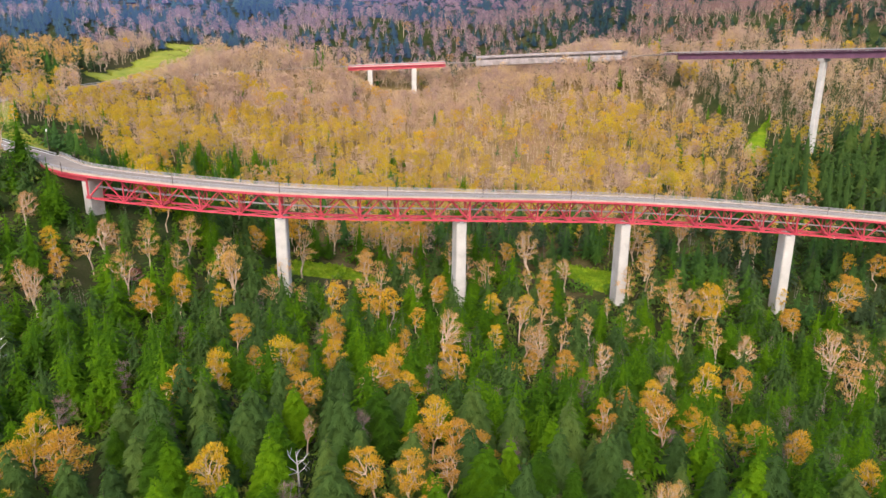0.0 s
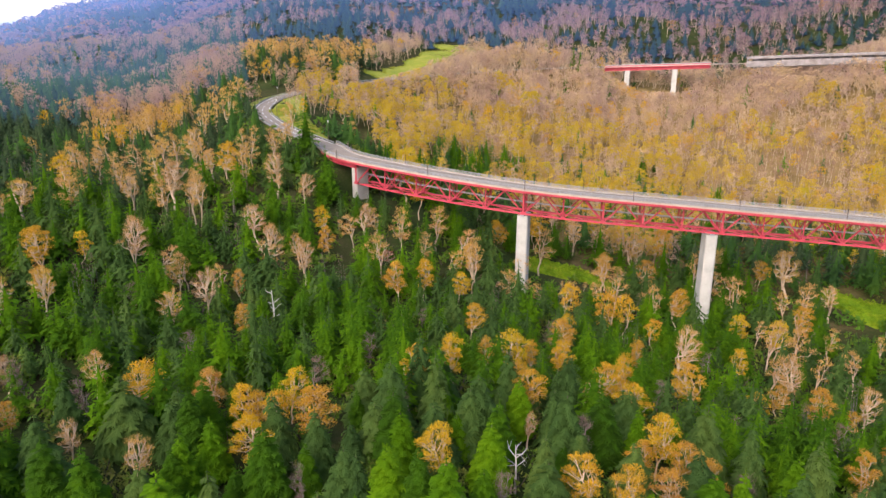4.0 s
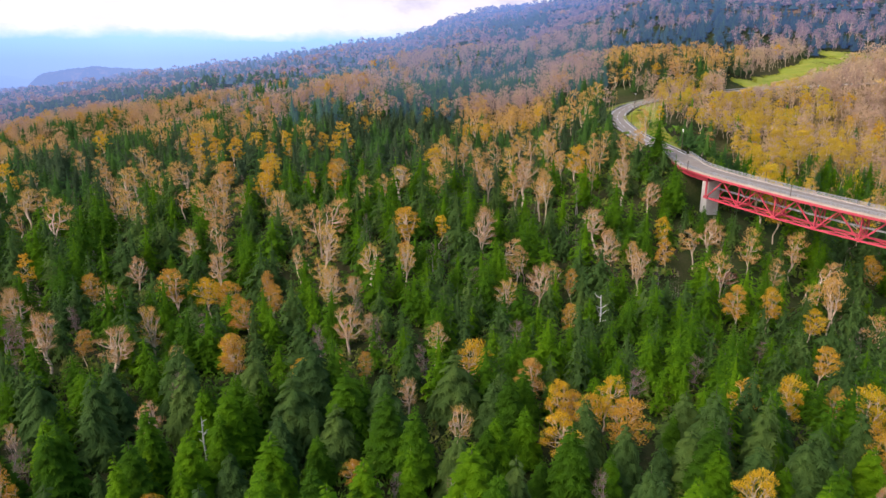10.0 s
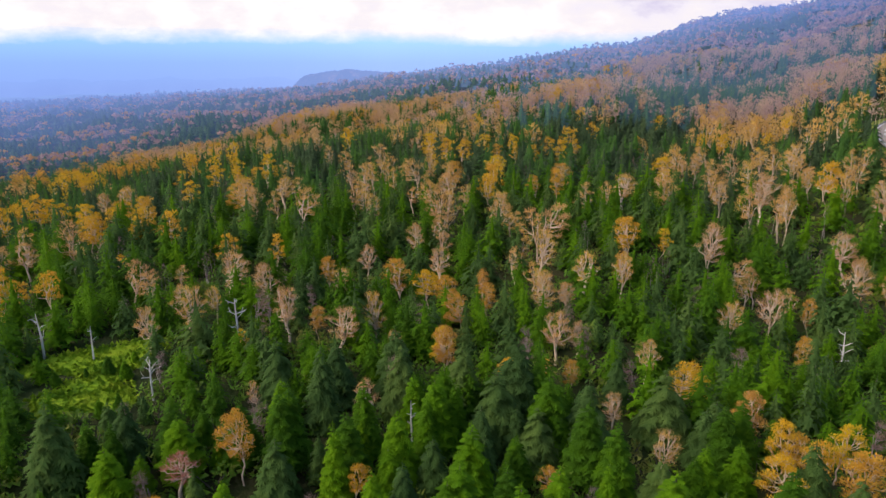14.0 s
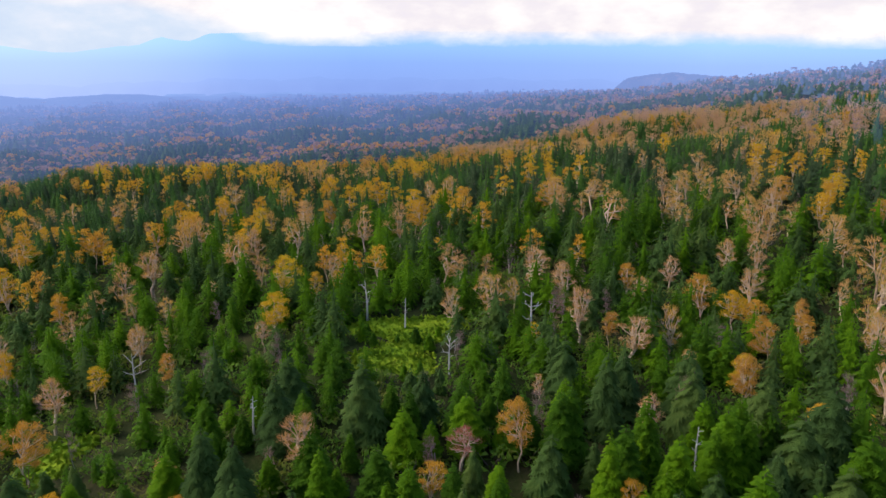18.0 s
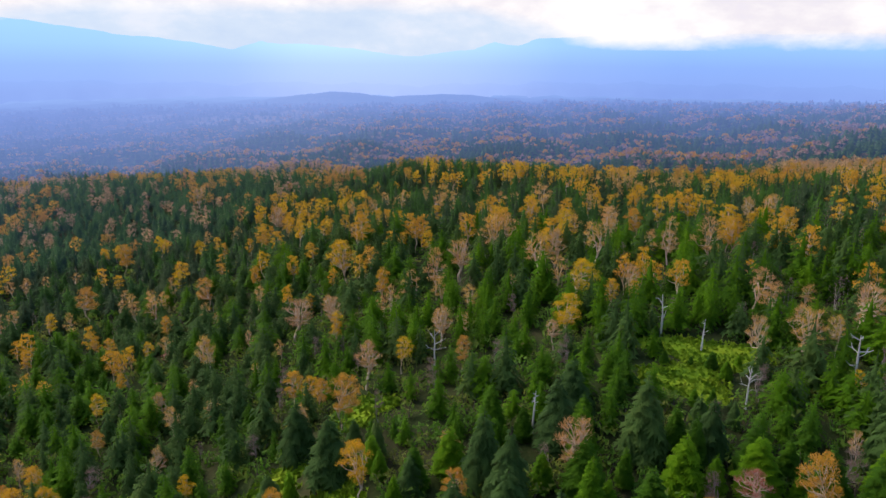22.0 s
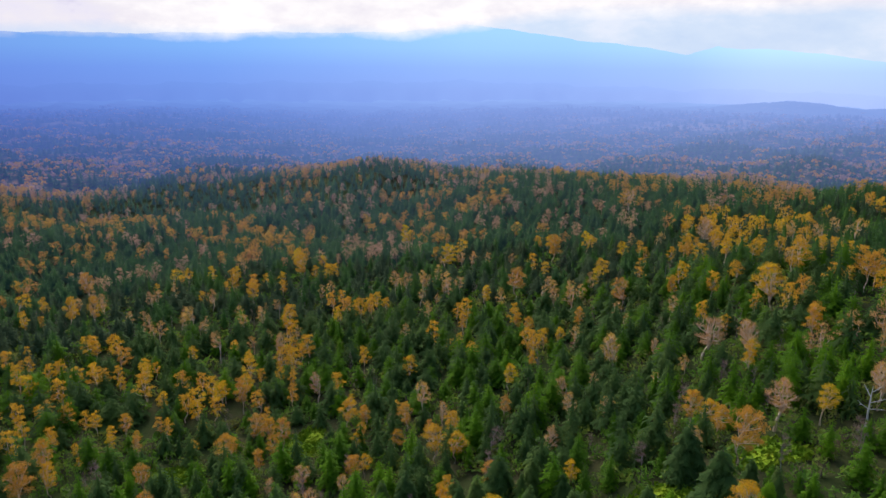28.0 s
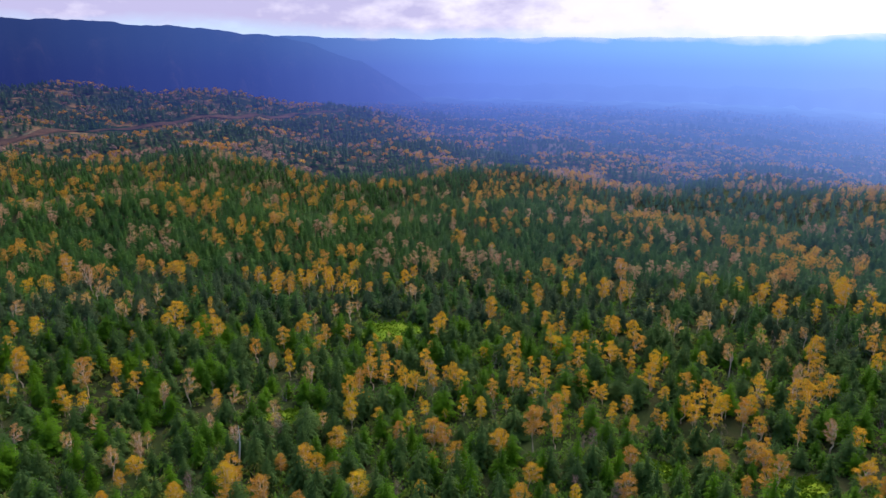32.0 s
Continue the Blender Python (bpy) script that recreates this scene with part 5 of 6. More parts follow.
# a close birch stand fills the knoll behind the bridge: golden low down, brown and bare higher up
x, y, r, b, rng = scatter(235, 600, -36, 37, 5.2, 106)
k = open_ground(x, y, -2.5) & (y > np.interp(x, bridge_line[:, 0], bridge_line[:, 1]) + 52 + 16 * np.sin(x * 0.07)) & ~((b < -28) & (r < 430)) & ~((b > 25.5 + 1.5 * np.sin(r * 0.13)) & (r > 430)) & (b < 33.4 + 1.6 * np.sin(r * 0.09) + 1.2 * np.sin(r * 0.23)) & (r < 570 + 22 * np.sin(b * 1.1) + 8 * np.sin(b * 4))
x, y, r, b = x[k], y[k], r[k], b[k]
q, patch = rng.rand(len(x)), value_noise(x, y, 30.0, 12)
low = r + 90 * (patch - 0.5) + 40 * rng.rand(len(x)) < np.where(b < -6, 455, 435)
kind = np.where(low, np.where(q < 0.2, "slim_birch", np.where(q < 0.74, "golden_birch", "bare_birch")), np.where(q < 0.34, "slim_birch", np.where(q < 0.5, "golden_birch", "bare_birch"))).astype(object)
kind[(value_noise(x, y, 46.0, 21) + 0.35 * rng.rand(len(x)) > np.where(b < 0, 0.7, 0.92)) & (r > 330)] = "bare_sapling"
kind[(value_noise(x, y, 26.0, 6) > 0.56) & (r < 335) & (q > 0.35)] = "fir"
kind[(q > 0.985)] = "fir"
palette = np.where(low, 0, 1)
d_road = near_line(x, y, np.concatenate([road_line[46:], far_line[:60]]))[0]
screen = np.where((d_road < 36) & (r < 505) & (b < 24), 5.0, 0.0)  # taller along the foot of the upper road
rows, kind2 = rows_for(np.append(x, 0), np.append(y, 0), np.append(np.where(palette == 0, "low:", "top:").astype(object) + kind, "low:fir"), np.append(rng.uniform(7, 10.5, len(x)) + 7 * value_noise(x, y, 17.0, 14) - 1 + screen, 0.1), rng)
for belt, leaf in (("low:", mat_knoll), ("top:", mat_heights)):
    for name in ("slim_birch", "bare_birch", "golden_birch", "bare_sapling", "fir"):
        mine = rows[kind2 == belt + name]
        shape = (PLAINER if belt == "low:" and name in ("golden_birch", "fir") else MID)["slim_birch" if name == "bare_sapling" else name]
        mat = dict(bare_sapling=mat_thicket, fir=mat_fir_x, bare_birch=mat_heights).get(name, leaf)
        plant_stuff("knoll_woods_of_" + name, "close stand of " + name.replace("_", " ") + " trees on the knoll", shape, mine, mat_dark_bark if name == "fir" else mat_bark, mat)
# dark conifers under the high bridge
x, y, r, b, rng = scatter(250, 412, RIGHT, -25.0, 7.0, 109)
k = open_ground(x, y) & ((b < -28.5) | (r > 345)) & (y > np.interp(x, bridge_line[:, 0], bridge_line[:, 1]) + 9)
x, y = x[k], y[k]
rows, kind = rows_for(x, y, np.full(len(x), "fir", object), np.where(r[k] > 345, rng.uniform(21, 27, len(x)), rng.uniform(12, 18, len(x))), rng)
plant_stuff("grove_of_fir", "dark grove of fir trees under the high bridge", MID["fir"], rows, mat_dark_bark, mat_spruce_x)
# far woods, thinning out into the valley
for r0, r1, b0, b1, gap, seed in ((560, 760, RIGHT, 36, 8.0, 107), (760, 1100, RIGHT, 36, 10.0, 108), (530, 760, 92, LEFT, 6.9, 110), (760, 1150, 36, LEFT, 9.5, 103), (1150, 1700, 36, LEFT, 14.0, 104), (1700, 2700, 36, LEFT, 26.0, 105)):
    x, y, r, b, rng = scatter(r0, r1, b0, b1, gap, seed)
    k = open_ground(x, y)
    x, y, r, b = x[k], y[k], r[k], b[k]
    kind, tall = choose(x, y, r, b, rng)
    kind[kind == "spruce"] = "fir"
    kind[(kind == "slim_birch") | (kind == "bare_sapling")] = "golden_birch"
    rows, kind = rows_for(x, y, kind, tall * (gap / 9.5) ** 0.25 * np.where(kind == "fir", 0.9 if seed == 110 else 0.74, 0.88), rng)
    rows[:, 5] *= (gap / 9.5) ** 0.4 * np.where(kind == "fir", 1.1 if seed == 110 else 1.45, 1.05)
    side = (np.degrees(np.arctan2(-rows[:, 0], rows[:, 1])) + 60) % 360 - 60
    mingle = side + rng.normal(0, 6, len(side))
    for name in ("fir", "golden_birch", "bare_birch"):
        for hill, woods in ((mingle < 60, HILL_WOODS), (mingle >= 60, VALLEY_WOODS)):
            leaf = woods[0 if seed == 110 else 1][name]
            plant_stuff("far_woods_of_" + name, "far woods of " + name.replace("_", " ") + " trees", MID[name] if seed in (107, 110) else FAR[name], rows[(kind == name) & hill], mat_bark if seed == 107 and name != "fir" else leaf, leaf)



# ---- the red truss bridge ----
def box_between(a, b, w, h, up=(0, 0, 1)):
    """Corners and faces of a bar from a to b, w wide and h high."""
    a, b = Vector(a), Vector(b)
    d = (b - a).normalized()
    side = d.cross(Vector(up))
    side = side.normalized() if side.length > 1e-4 else Vector((1, 0, 0))
    top = side.cross(d).normalized()
    v = [p + side * sx * w / 2 + top * sz * h / 2 for p in (a, b) for sx, sz in ((-1, -1), (1, -1), (1, 1), (-1, 1))]
    f = [(0, 1, 2, 3), (7, 6, 5, 4), (0, 4, 5, 1), (1, 5, 6, 2), (2, 6, 7, 3), (3, 7, 4, 0)]
    return v, f


def bar(name, a, b, w, h, mat, parent, label=""):
    v, f = box_between(a, b, w, h)
    return tagged(hang(new(name, mesh_of(name, v, f, mat)), parent), label)


def frame_at(line, s):
    """Place, forward and right at a run of s metres along a line of points."""
    seg = np.append(0, np.cumsum(np.linalg.norm(np.diff(line, axis=0), axis=1)))
    p = np.array([np.interp(s, seg, line[:, k]) for k in range(3)])
    e = 2.0
    q = np.array([np.interp(min(s + e, seg[-1]), seg, line[:, k]) for k in range(3)]) - np.array([np.interp(max(s - e, 0), seg, line[:, k]) for k in range(3)])
    fwd = Vector(q).normalized()
    right = fwd.cross(Vector((0, 0, 1))).normalized()
    return Vector(p), fwd, right


def run_of(line, point):
    seg = np.append(0, np.cumsum(np.linalg.norm(np.diff(line, axis=0), axis=1)))
    d = np.hypot(line[:, 0] - point[0], line[:, 1] - point[1])
    return float(seg[d.argmin()])


def sweep(name, line, profile, mat, parent, s0=0.0, s1=None, step=3.0, label=""):
    """A closed profile of (right, up) carried along a line."""
    total = np.linalg.norm(np.diff(line, axis=0), axis=1).sum()
    s1 = total if s1 is None else s1
    n = max(2, round((s1 - s0) / step) + 1)
    k = len(profile)
    v, f = [], []
    for s in np.linspace(s0, s1, n):
        p, fwd, right = frame_at(line, s)
        v += [p + right * x + Vector((0, 0, z)) for x, z in profile]
    for a in range(n - 1):
        f += [(a * k + c, a * k + (c + 1) % k, (a + 1) * k + (c + 1) % k, (a + 1) * k + c) for c in range(k)]
    f += [tuple(reversed(range(k))), tuple(range((n - 1) * k, n * k))]
    ob = new(name, mesh_of(name, v, f, mat))
    return tagged(hang(ob, parent) if parent else ob, label)


def rect(x0, x1, z0, z1):
    return [(x0, z0), (x1, z0), (x1, z1), (x0, z1)]


def pier(name, p, fwd, along, across, top, parent, taper=1.0, cap=None, mat=None):
    """A concrete pier with chamfered corners, from the cap down into the ground."""
    base = float(height(p.x, p.y)) - 3.0
    right = fwd.cross(Vector((0, 0, 1))).normalized()
    f2 = Vector((fwd.x, fwd.y, 0)).normalized()
    v, faces = [], []
    for z, k in ((base, taper), (top, 1.0)):
        a, b, c = along / 2 * k, across / 2 * k, 0.35
        for x, y in ((-a + c, -b), (a - c, -b), (a, -b + c), (a, b - c), (a - c, b), (-a + c, b), (-a, b - c), (-a, -b + c)):
            v.append(Vector((p.x, p.y, z)) + f2 * x + right * y)
    faces = [(k, (k + 1) % 8, 8 + (k + 1) % 8, 8 + k) for k in range(8)] + [tuple(range(8, 16)), tuple(reversed(range(8)))]
    ob = hang(new(name, mesh_of(name, v, faces, mat or mat_concrete)), parent)
    if cap:
        w, h = cap
        q = [Vector((p.x, p.y, top + z)) + f2 * x * along * 0.56 + right * y * w / 2 for z in (-h, 0.02) for x, y in ((-1, -1), (1, -1), (1, 1), (-1, 1))]
        c = new("pier_cap", mesh_of("pier_cap", q, [(3, 2, 1, 0), (4, 5, 6, 7), (0, 1, 5, 4), (1, 2, 6, 5), (2, 3, 7, 6), (3, 0, 4, 7)], mat_concrete))
        c.parent = ob
        c.matrix_parent_inverse = ob.matrix_world.inverted()
    return ob


def truss_bridge():
    line = bridge_line
    total = np.linalg.norm(np.diff(line, axis=0), axis=1).sum()
    p0 = Vector(line[len(line) // 2])
    root = new("truss_bridge")
    root.location = (p0.x, p0.y, float(height(p0.x, p0.y)))
    bpy.context.view_layer.update()
    tagged(root, "curved red steel truss road bridge on tall pale concrete piers", "bridge", kind="thing")
    half = 4.8
    sweep("deck_slab", line, rect(-half, half, -0.55, -0.02), mat_kerb, root, label="pale concrete deck slab")
    for s in (-1, 1):
        a, b = sorted((s * half, s * (half + 0.12)))
        sweep("fascia", line, rect(a, b, -0.95, -0.3), mat_red, root)
    sweep("road_surface", line, rect(-half + 0.6, half - 0.6, -0.02, 0.05), mat_asphalt, root, label="worn grey asphalt")
    for s in (-1, 1):
        a, b = sorted((s * half, s * (half - 0.55)))
        sweep("kerb", line, rect(a, b, -0.02, 0.3), mat_kerb, root)
        a, b = sorted((s * (half - 0.8), s * (half - 0.95)))
        sweep("edge_line", line, rect(a, b, 0.05, 0.056), mat_line, root)
        for z, h in ((1.15, 0.16), (0.8, 0.1), (0.52, 0.1)):
            a, b = sorted((s * (half - 0.2), s * (half - 0.32)))
            sweep("guard_rail", line, rect(a, b, 0.05 + z - h, 0.05 + z), mat_steel, root, label="galvanised guard rail")
    run = 1.5
    post_me = None
    while run < total - 1:
        p, fwd, right = frame_at(line, run)
        for s in (-1, 1):
            if post_me is None:
                v, f = box_between((0, 0, 0), (0, 0, 1.15), 0.14, 0.14, (0, 1, 0))
                post_me = mesh_of("rail_post", v, f, mat_steel)
            o = new("rail_post", post_me)
            o.matrix_world = Matrix.Translation(p + right * s * (half - 0.12) + Vector((0, 0, 0.2)))
            hang(o, root)
        run += 3.0
    # approach girders, then the truss from the first pier on
    starts = [run_of(line, q) for q in BRIDGE_POINTS]
    s0 = starts[1]
    for s in (-2.9, 2.9):
        sweep("girder", line, rect(s - 0.25, s + 0.25, -2.5, -0.55), mat_red, root, 0, s0 + 0.4)
        sweep("girder_flange", line, rect(s - 0.5, s + 0.5, -2.62, -2.5), mat_red, root, 0, s0 + 0.4)
        sweep("top_chord", line, rect(s - 0.28, s + 0.28, -1.45, -0.95), mat_red, root, s0 + 0.5, total)
        sweep("bottom_chord", line, rect(s - 0.28, s + 0.28, -8.05, -7.55), mat_red, root, s0 + 2.5, total)
    sweep("cross_beam_band", line, rect(-4.3, 4.3, -0.9, -0.55), mat_red, root, s0 + 0.5, total)
    panel = (starts[-2] - s0) / 25.0
    n_panels = int((total - s0 - 1) / panel)
    for k in range(n_panels + 1):
        a = s0 + 0.8 + k * panel
        p, fwd, right = frame_at(line, a)
        at_pier = k % 5 == 0
        for s in (-2.9, 2.9):
            low, top = p + right * s + Vector((0, 0, -7.8)), p + right * s + Vector((0, 0, -1.2))
            bar("vertical", low, top, 0.55 if at_pier else 0.36, 0.55 if at_pier else 0.36, mat_red, root)
            for d in (-0.5, 0.5):
                if not 0 <= k + d <= n_panels:
                    continue
                q, _, r2 = frame_at(line, a + d * panel)
                bar("diagonal", low, q + r2 * s + Vector((0, 0, -1.3)), 0.34, 0.36, mat_red, root)
            g = new("gusset_plate", mesh_of("gusset_plate", [low + fwd * x + Vector((0, 0, z)) + right * y for y in (-0.31, 0.31) for x, z in ((-0.85, -0.28), (0.85, -0.28), (0.6, 0.7), (-0.6, 0.7))], [(0, 1, 2, 3), (7, 6, 5, 4), (0, 4, 5, 1), (1, 5, 6, 2), (2, 6, 7, 3), (3, 7, 4, 0)], mat_red))
            hang(g, root)
        bar("cross_strut", p + right * -2.9 + Vector((0, 0, -7.75)), p + right * 2.9 + Vector((0, 0, -7.75)), 0.36, 0.4, mat_red, root)
        if k < n_panels:
            q, _, r2 = frame_at(line, a + panel)
            bar("lateral_brace", p + right * -2.9 + Vector((0, 0, -7.8)), q + r2 * 2.9 + Vector((0, 0, -7.8)), 0.26, 0.26, mat_red, root)
            bar("lateral_brace", p + right * 2.9 + Vector((0, 0, -7.85)), q + r2 * -2.9 + Vector((0, 0, -7.85)), 0.26, 0.26, mat_red, root)
        for y0, y1 in ((-2.9, 2.9), (2.9, -2.9)):
            bar("sway_brace", p + right * y0 + Vector((0, 0, -7.75)), p + right * y1 + Vector((0, 0, -1.4)), 0.24, 0.24, mat_red, root)
    for s in (-0.6, 0.6):
        sweep("service_pipe", line, [(s + 0.14 * math.cos(w), -4.6 + 0.14 * math.sin(w)) for w in np.arange(6) * math.pi / 3], mat_steel, root, s0, total)
    for k, run in enumerate(starts[1:-1]):
        p, fwd, right = frame_at(line, run)
        if k == 0:
            pier("pier", p, fwd, 2.6, 6.0, p.z - 2.65, root)
        else:
            ob = pier("pier", p, fwd, 3.4, 5.8, p.z - 8.55, root, 1.06)
            for s in (-2.9, 2.9):
                bar("bearing_block", p + right * s + Vector((0, 0, -8.57)), p + right * s + Vector((0, 0, -8.05)), 1.3, 1.3, mat_steel, root)
    p, fwd, right = frame_at(line, 0.0)
    pier("abutment", p + fwd * 0.5, fwd, 3.0, 9.6, p.z - 0.6, root)
    # slim marker poles along the far edge
    for run in np.arange(12, total, 31.0):
        p, fwd, right = frame_at(line, run)
        q = p + right * (-half + 0.1)
        bar("marker_pole", q + Vector((0, 0, 0.2)), q + Vector((0, 0, 3.4)), 0.16, 0.16, mat_dark_bark, root, "slim dark marker pole")
        q = p + right * (half - 0.1) + fwd * 14
        bar("marker_pole", q + Vector((0, 0, 0.2)), q + Vector((0, 0, 3.4)), 0.16, 0.16, mat_dark_bark, root, "slim dark marker pole")
    return root


truss_bridge()


# ---- the road on the hillside ----
def hill_road():
    line = road_line
    road = sweep("road", line, rect(-3.8, 3.8, -0.3, 0.0), mat_asphalt, None, label="curving two-lane asphalt mountain road")
    tagged(road, category="road", kind="structure")
    for s in (-3.2, 3.2):
        o = sweep("edge_line", line, rect(s - 0.16, s + 0.16, 0.0, 0.008), mat_line, road)
    total = np.linalg.norm(np.diff(line, axis=0), axis=1).sum()
    for run in np.arange(3, total - 6, 10.0):
        sweep("centre_dash", line, rect(-0.14, 0.14, 0.0, 0.008), mat_line, road, run, run + 5, 2.5)
    fence = new("roadside_guard_rail")
    fence.location = Vector(line[3])
    bpy.context.view_layer.update()
    tagged(fence, "galvanised guard rail along the road bend", "guard rail")
    for s in (-3.65, 3.65):
        sweep("rail", line, rect(s - 0.04, s + 0.04, 0.45, 0.75), mat_steel, fence, 0, total * 0.6)
    me = None
    for run in np.arange(1, total * 0.6, 4.0):
        p, fwd, right = frame_at(line, run)
        for s in (-3.7, 3.7):
            if me is None:
                v, f = box_between((0, 0, -0.3), (0, 0, 0.8), 0.13, 0.13, (0, 1, 0))
                me = mesh_of("post", v, f, mat_steel)
            o = new("post", me)
            o.matrix_world = Matrix.Translation(p + right * s)
            hang(o, fence)
    for run in (6.0, 64.0, 108.0):
        p, fwd, right = frame_at(line, run)
        pole = new("road_marker_pole")
        pole.location = p + right * 4.6 + Vector((0, 0, -0.3))
        bpy.context.view_layer.update()
        tagged(pole, "tall slim snow marker pole beside the road", "marker pole", group="road marker poles")
        q = pole.location
        bar("pole", q, q + Vector((0, 0, 8.0)), 0.16, 0.16, mat_dark_bark, pole)
        bar("arrow_plate", q + Vector((0, 0, 7.2)), q + Vector((0, 0, 8.1)), 0.5, 0.08, mat_line, pole, "white arrow plate")


hill_road()


# ---- the bridges and the snow shelter of the upper road ----
def far_bridges():
    line = far_line
    starts = [run_of(line, q) for q in FAR_POINTS]
    root = new("girder_bridge")
    p, fwd, right = frame_at(line, 20)
    root.location = p - Vector((0, 0, 24))
    bpy.context.view_layer.update()
    tagged(root, "red steel girder bridge on white piers", "bridge")
    e = starts[1]
    sweep("deck", line, rect(-4.3, 4.3, -0.5, 0.0), mat_concrete, root, 0, e, label="pale concrete deck")
    for s in (-2.6, 2.6):
        sweep("girder", line, rect(s - 0.25, s + 0.25, -3.0, -0.5), mat_red, root, 0, e)
    for s in (-4.1, 4.1):
        sweep("fascia", line, rect(s - 0.15, s + 0.15, -1.0, 0.25), mat_red, root, 0, e)
        sweep("guard_rail", line, rect(s - 0.08, s + 0.08, 0.6, 0.95), mat_steel, root, 0, e)
    for run in (15.5, 47.0):
        p, fwd, right = frame_at(line, run)
        pier("pier", p, fwd, 3.6, 6.0, p.z - 3.0, root)
    # snow shelter: open concrete gallery on columns
    root = new("snow_shelter")
    p, fwd, right = frame_at(line, (starts[2] + starts[4]) / 2)
    root.location = p - Vector((0, 0, 3))
    bpy.context.view_layer.update()
    tagged(root, "long pale concrete snow shelter over the road", "snow shelter")
    a, b = starts[2], starts[4]
    sweep("road_surface", line, rect(-4.3, 4.3, -0.6, 0.0), mat_asphalt, root, e, starts[5])
    sweep("roof", line, rect(-5.2, 5.2, 3.1, 3.6), mat_gallery, root, a, b)
    sweep("roof_edge", line, rect(4.75, 5.3, 2.4, 3.1), mat_gallery, root, a, b)
    sweep("snow_fence", line, rect(4.9, 5.1, 3.6, 3.95), mat_steel, root, a, b, label="dark low rail on the roof edge")
    sweep("back_wall", line, rect(-5.2, -4.7, -3.0, 3.1), mat_gallery, root, a, b)
    sweep("parapet", line, rect(4.7, 5.3, -2.5, 1.2), mat_gallery, root, a, b)
    for run in np.arange(a + 0.5, b, 5.2):
        p, fwd, right = frame_at(line, run)
        bar("column", p + right * 4.95 + Vector((0, 0, 1.2)), p + right * 4.95 + Vector((0, 0, 2.4)), 0.6, 0.5, mat_gallery, root)
    # plum-coloured high bridge
    root = new("high_bridge")
    p, fwd, right = frame_at(line, starts[6])
    root.location = (p.x, p.y, float(height(p.x, p.y)))
    bpy.context.view_layer.update()
    tagged(root, "plum-coloured steel girder bridge on a tall white pier", "bridge")
    a, b = starts[5] - 8, starts[-1]
    sweep("deck", line, rect(-4.4, 4.4, -0.5, 0.0), mat_concrete, root, a, b, label="pale concrete deck")
    for s in (-2.8, 2.8):
        sweep("girder", line, rect(s - 0.3, s + 0.3, -3.6, -0.5), mat_plum, root, a + 10, b)
    for s in (-4.3, 4.3):
        sweep("fascia", line, rect(s - 0.1, s + 0.1, -0.6, 0.2), mat_plum, root, a, b)
        sweep("guard_rail", line, rect(s - 0.08, s + 0.08, 0.5, 0.9), mat_steel, root, a, b)
    for q in (FAR_POINTS[6],):
        p, fwd, right = frame_at(line, run_of(line, q))
        pier("pier", p, fwd, 2.6, 2.8, p.z - 3.6, root, 1.15, cap=(6.0, 1.3))


far_bridges()


# ---- grassy clearings and verges ----
def meadow(name, label, points, seed, tufts=700, mat=mat_grass):
    """Grass over an uneven patch: a draped sod with ragged tufts. points: x, y of its ring."""
    rng = np.random.RandomState(seed)
    ring = np.array(points)
    c = ring.mean(0)
    verts, faces = [], []
    n, rings = len(ring), 6
    for k in range(rings + 1):
        f = k / rings
        p = c + (ring - c) * f
        lift = (0.35 if np.hypot(*c) < 380 else 1.1) * (1 - f ** 3) - 0.25 * (f > 0.99)
        z = height(p[:, 0], p[:, 1]) + lift + rng.uniform(-0.08, 0.12, n) * (f < 0.99)
        verts.append(np.column_stack([p, z]))
    for k in range(rings):
        for j in range(n):
            a, b = k * n + j, k * n + (j + 1) % n
            faces += [(a, b, b + n), (a, b + n, a + n)]
    t = np.sqrt(rng.rand(tufts))
    q = ring[rng.randint(n, size=tufts)]
    p = c + (q - c) * t[:, None] * 0.97 + rng.normal(0, 0.6, (tufts, 2))
    z = height(p[:, 0], p[:, 1]) + 0.25
    a = rng.rand(tufts) * 6.28
    s = rng.uniform(0.35, 0.9, tufts)
    d = np.column_stack([np.cos(a), np.sin(a), np.zeros(tufts)]) * s[:, None] * 0.7
    o = np.column_stack([p, z])
    lean = rng.normal(0, 0.3, (tufts, 3)) * [1, 1, 0]
    v = np.stack([o - d, o + d, o + lean + np.column_stack([np.zeros((tufts, 2)), s * 0.9])], 1).reshape(-1, 3)
    base = sum(len(x) for x in verts)
    V = np.concatenate(verts + [v])
    F = np.concatenate([np.array(faces), np.arange(3 * tufts).reshape(-1, 3) + base])
    ob = new(name, mesh_of(name, V, F, mat))
    return tagged(ob, label, "grass", kind="stuff")


young = []
rng = np.random.RandomState(77)
for cb, cr in ((93.4, 135), (94.6, 138.5), (98.3, 137), (98.8, 143), (92.6, 142), (95.6, 122), (97.4, 121), (94.2, 124), (90.8, 150), (99.2, 151), (96.2, 138.2)):
    p = at_ground(cb, cr)
    young.append((p.x, p.y, p.z, rng.uniform(2.0, 4.6), rng.rand() * 6.28, rng.uniform(1.0, 1.4), rng.randint(0, 4)))
plant_things("fir", young)

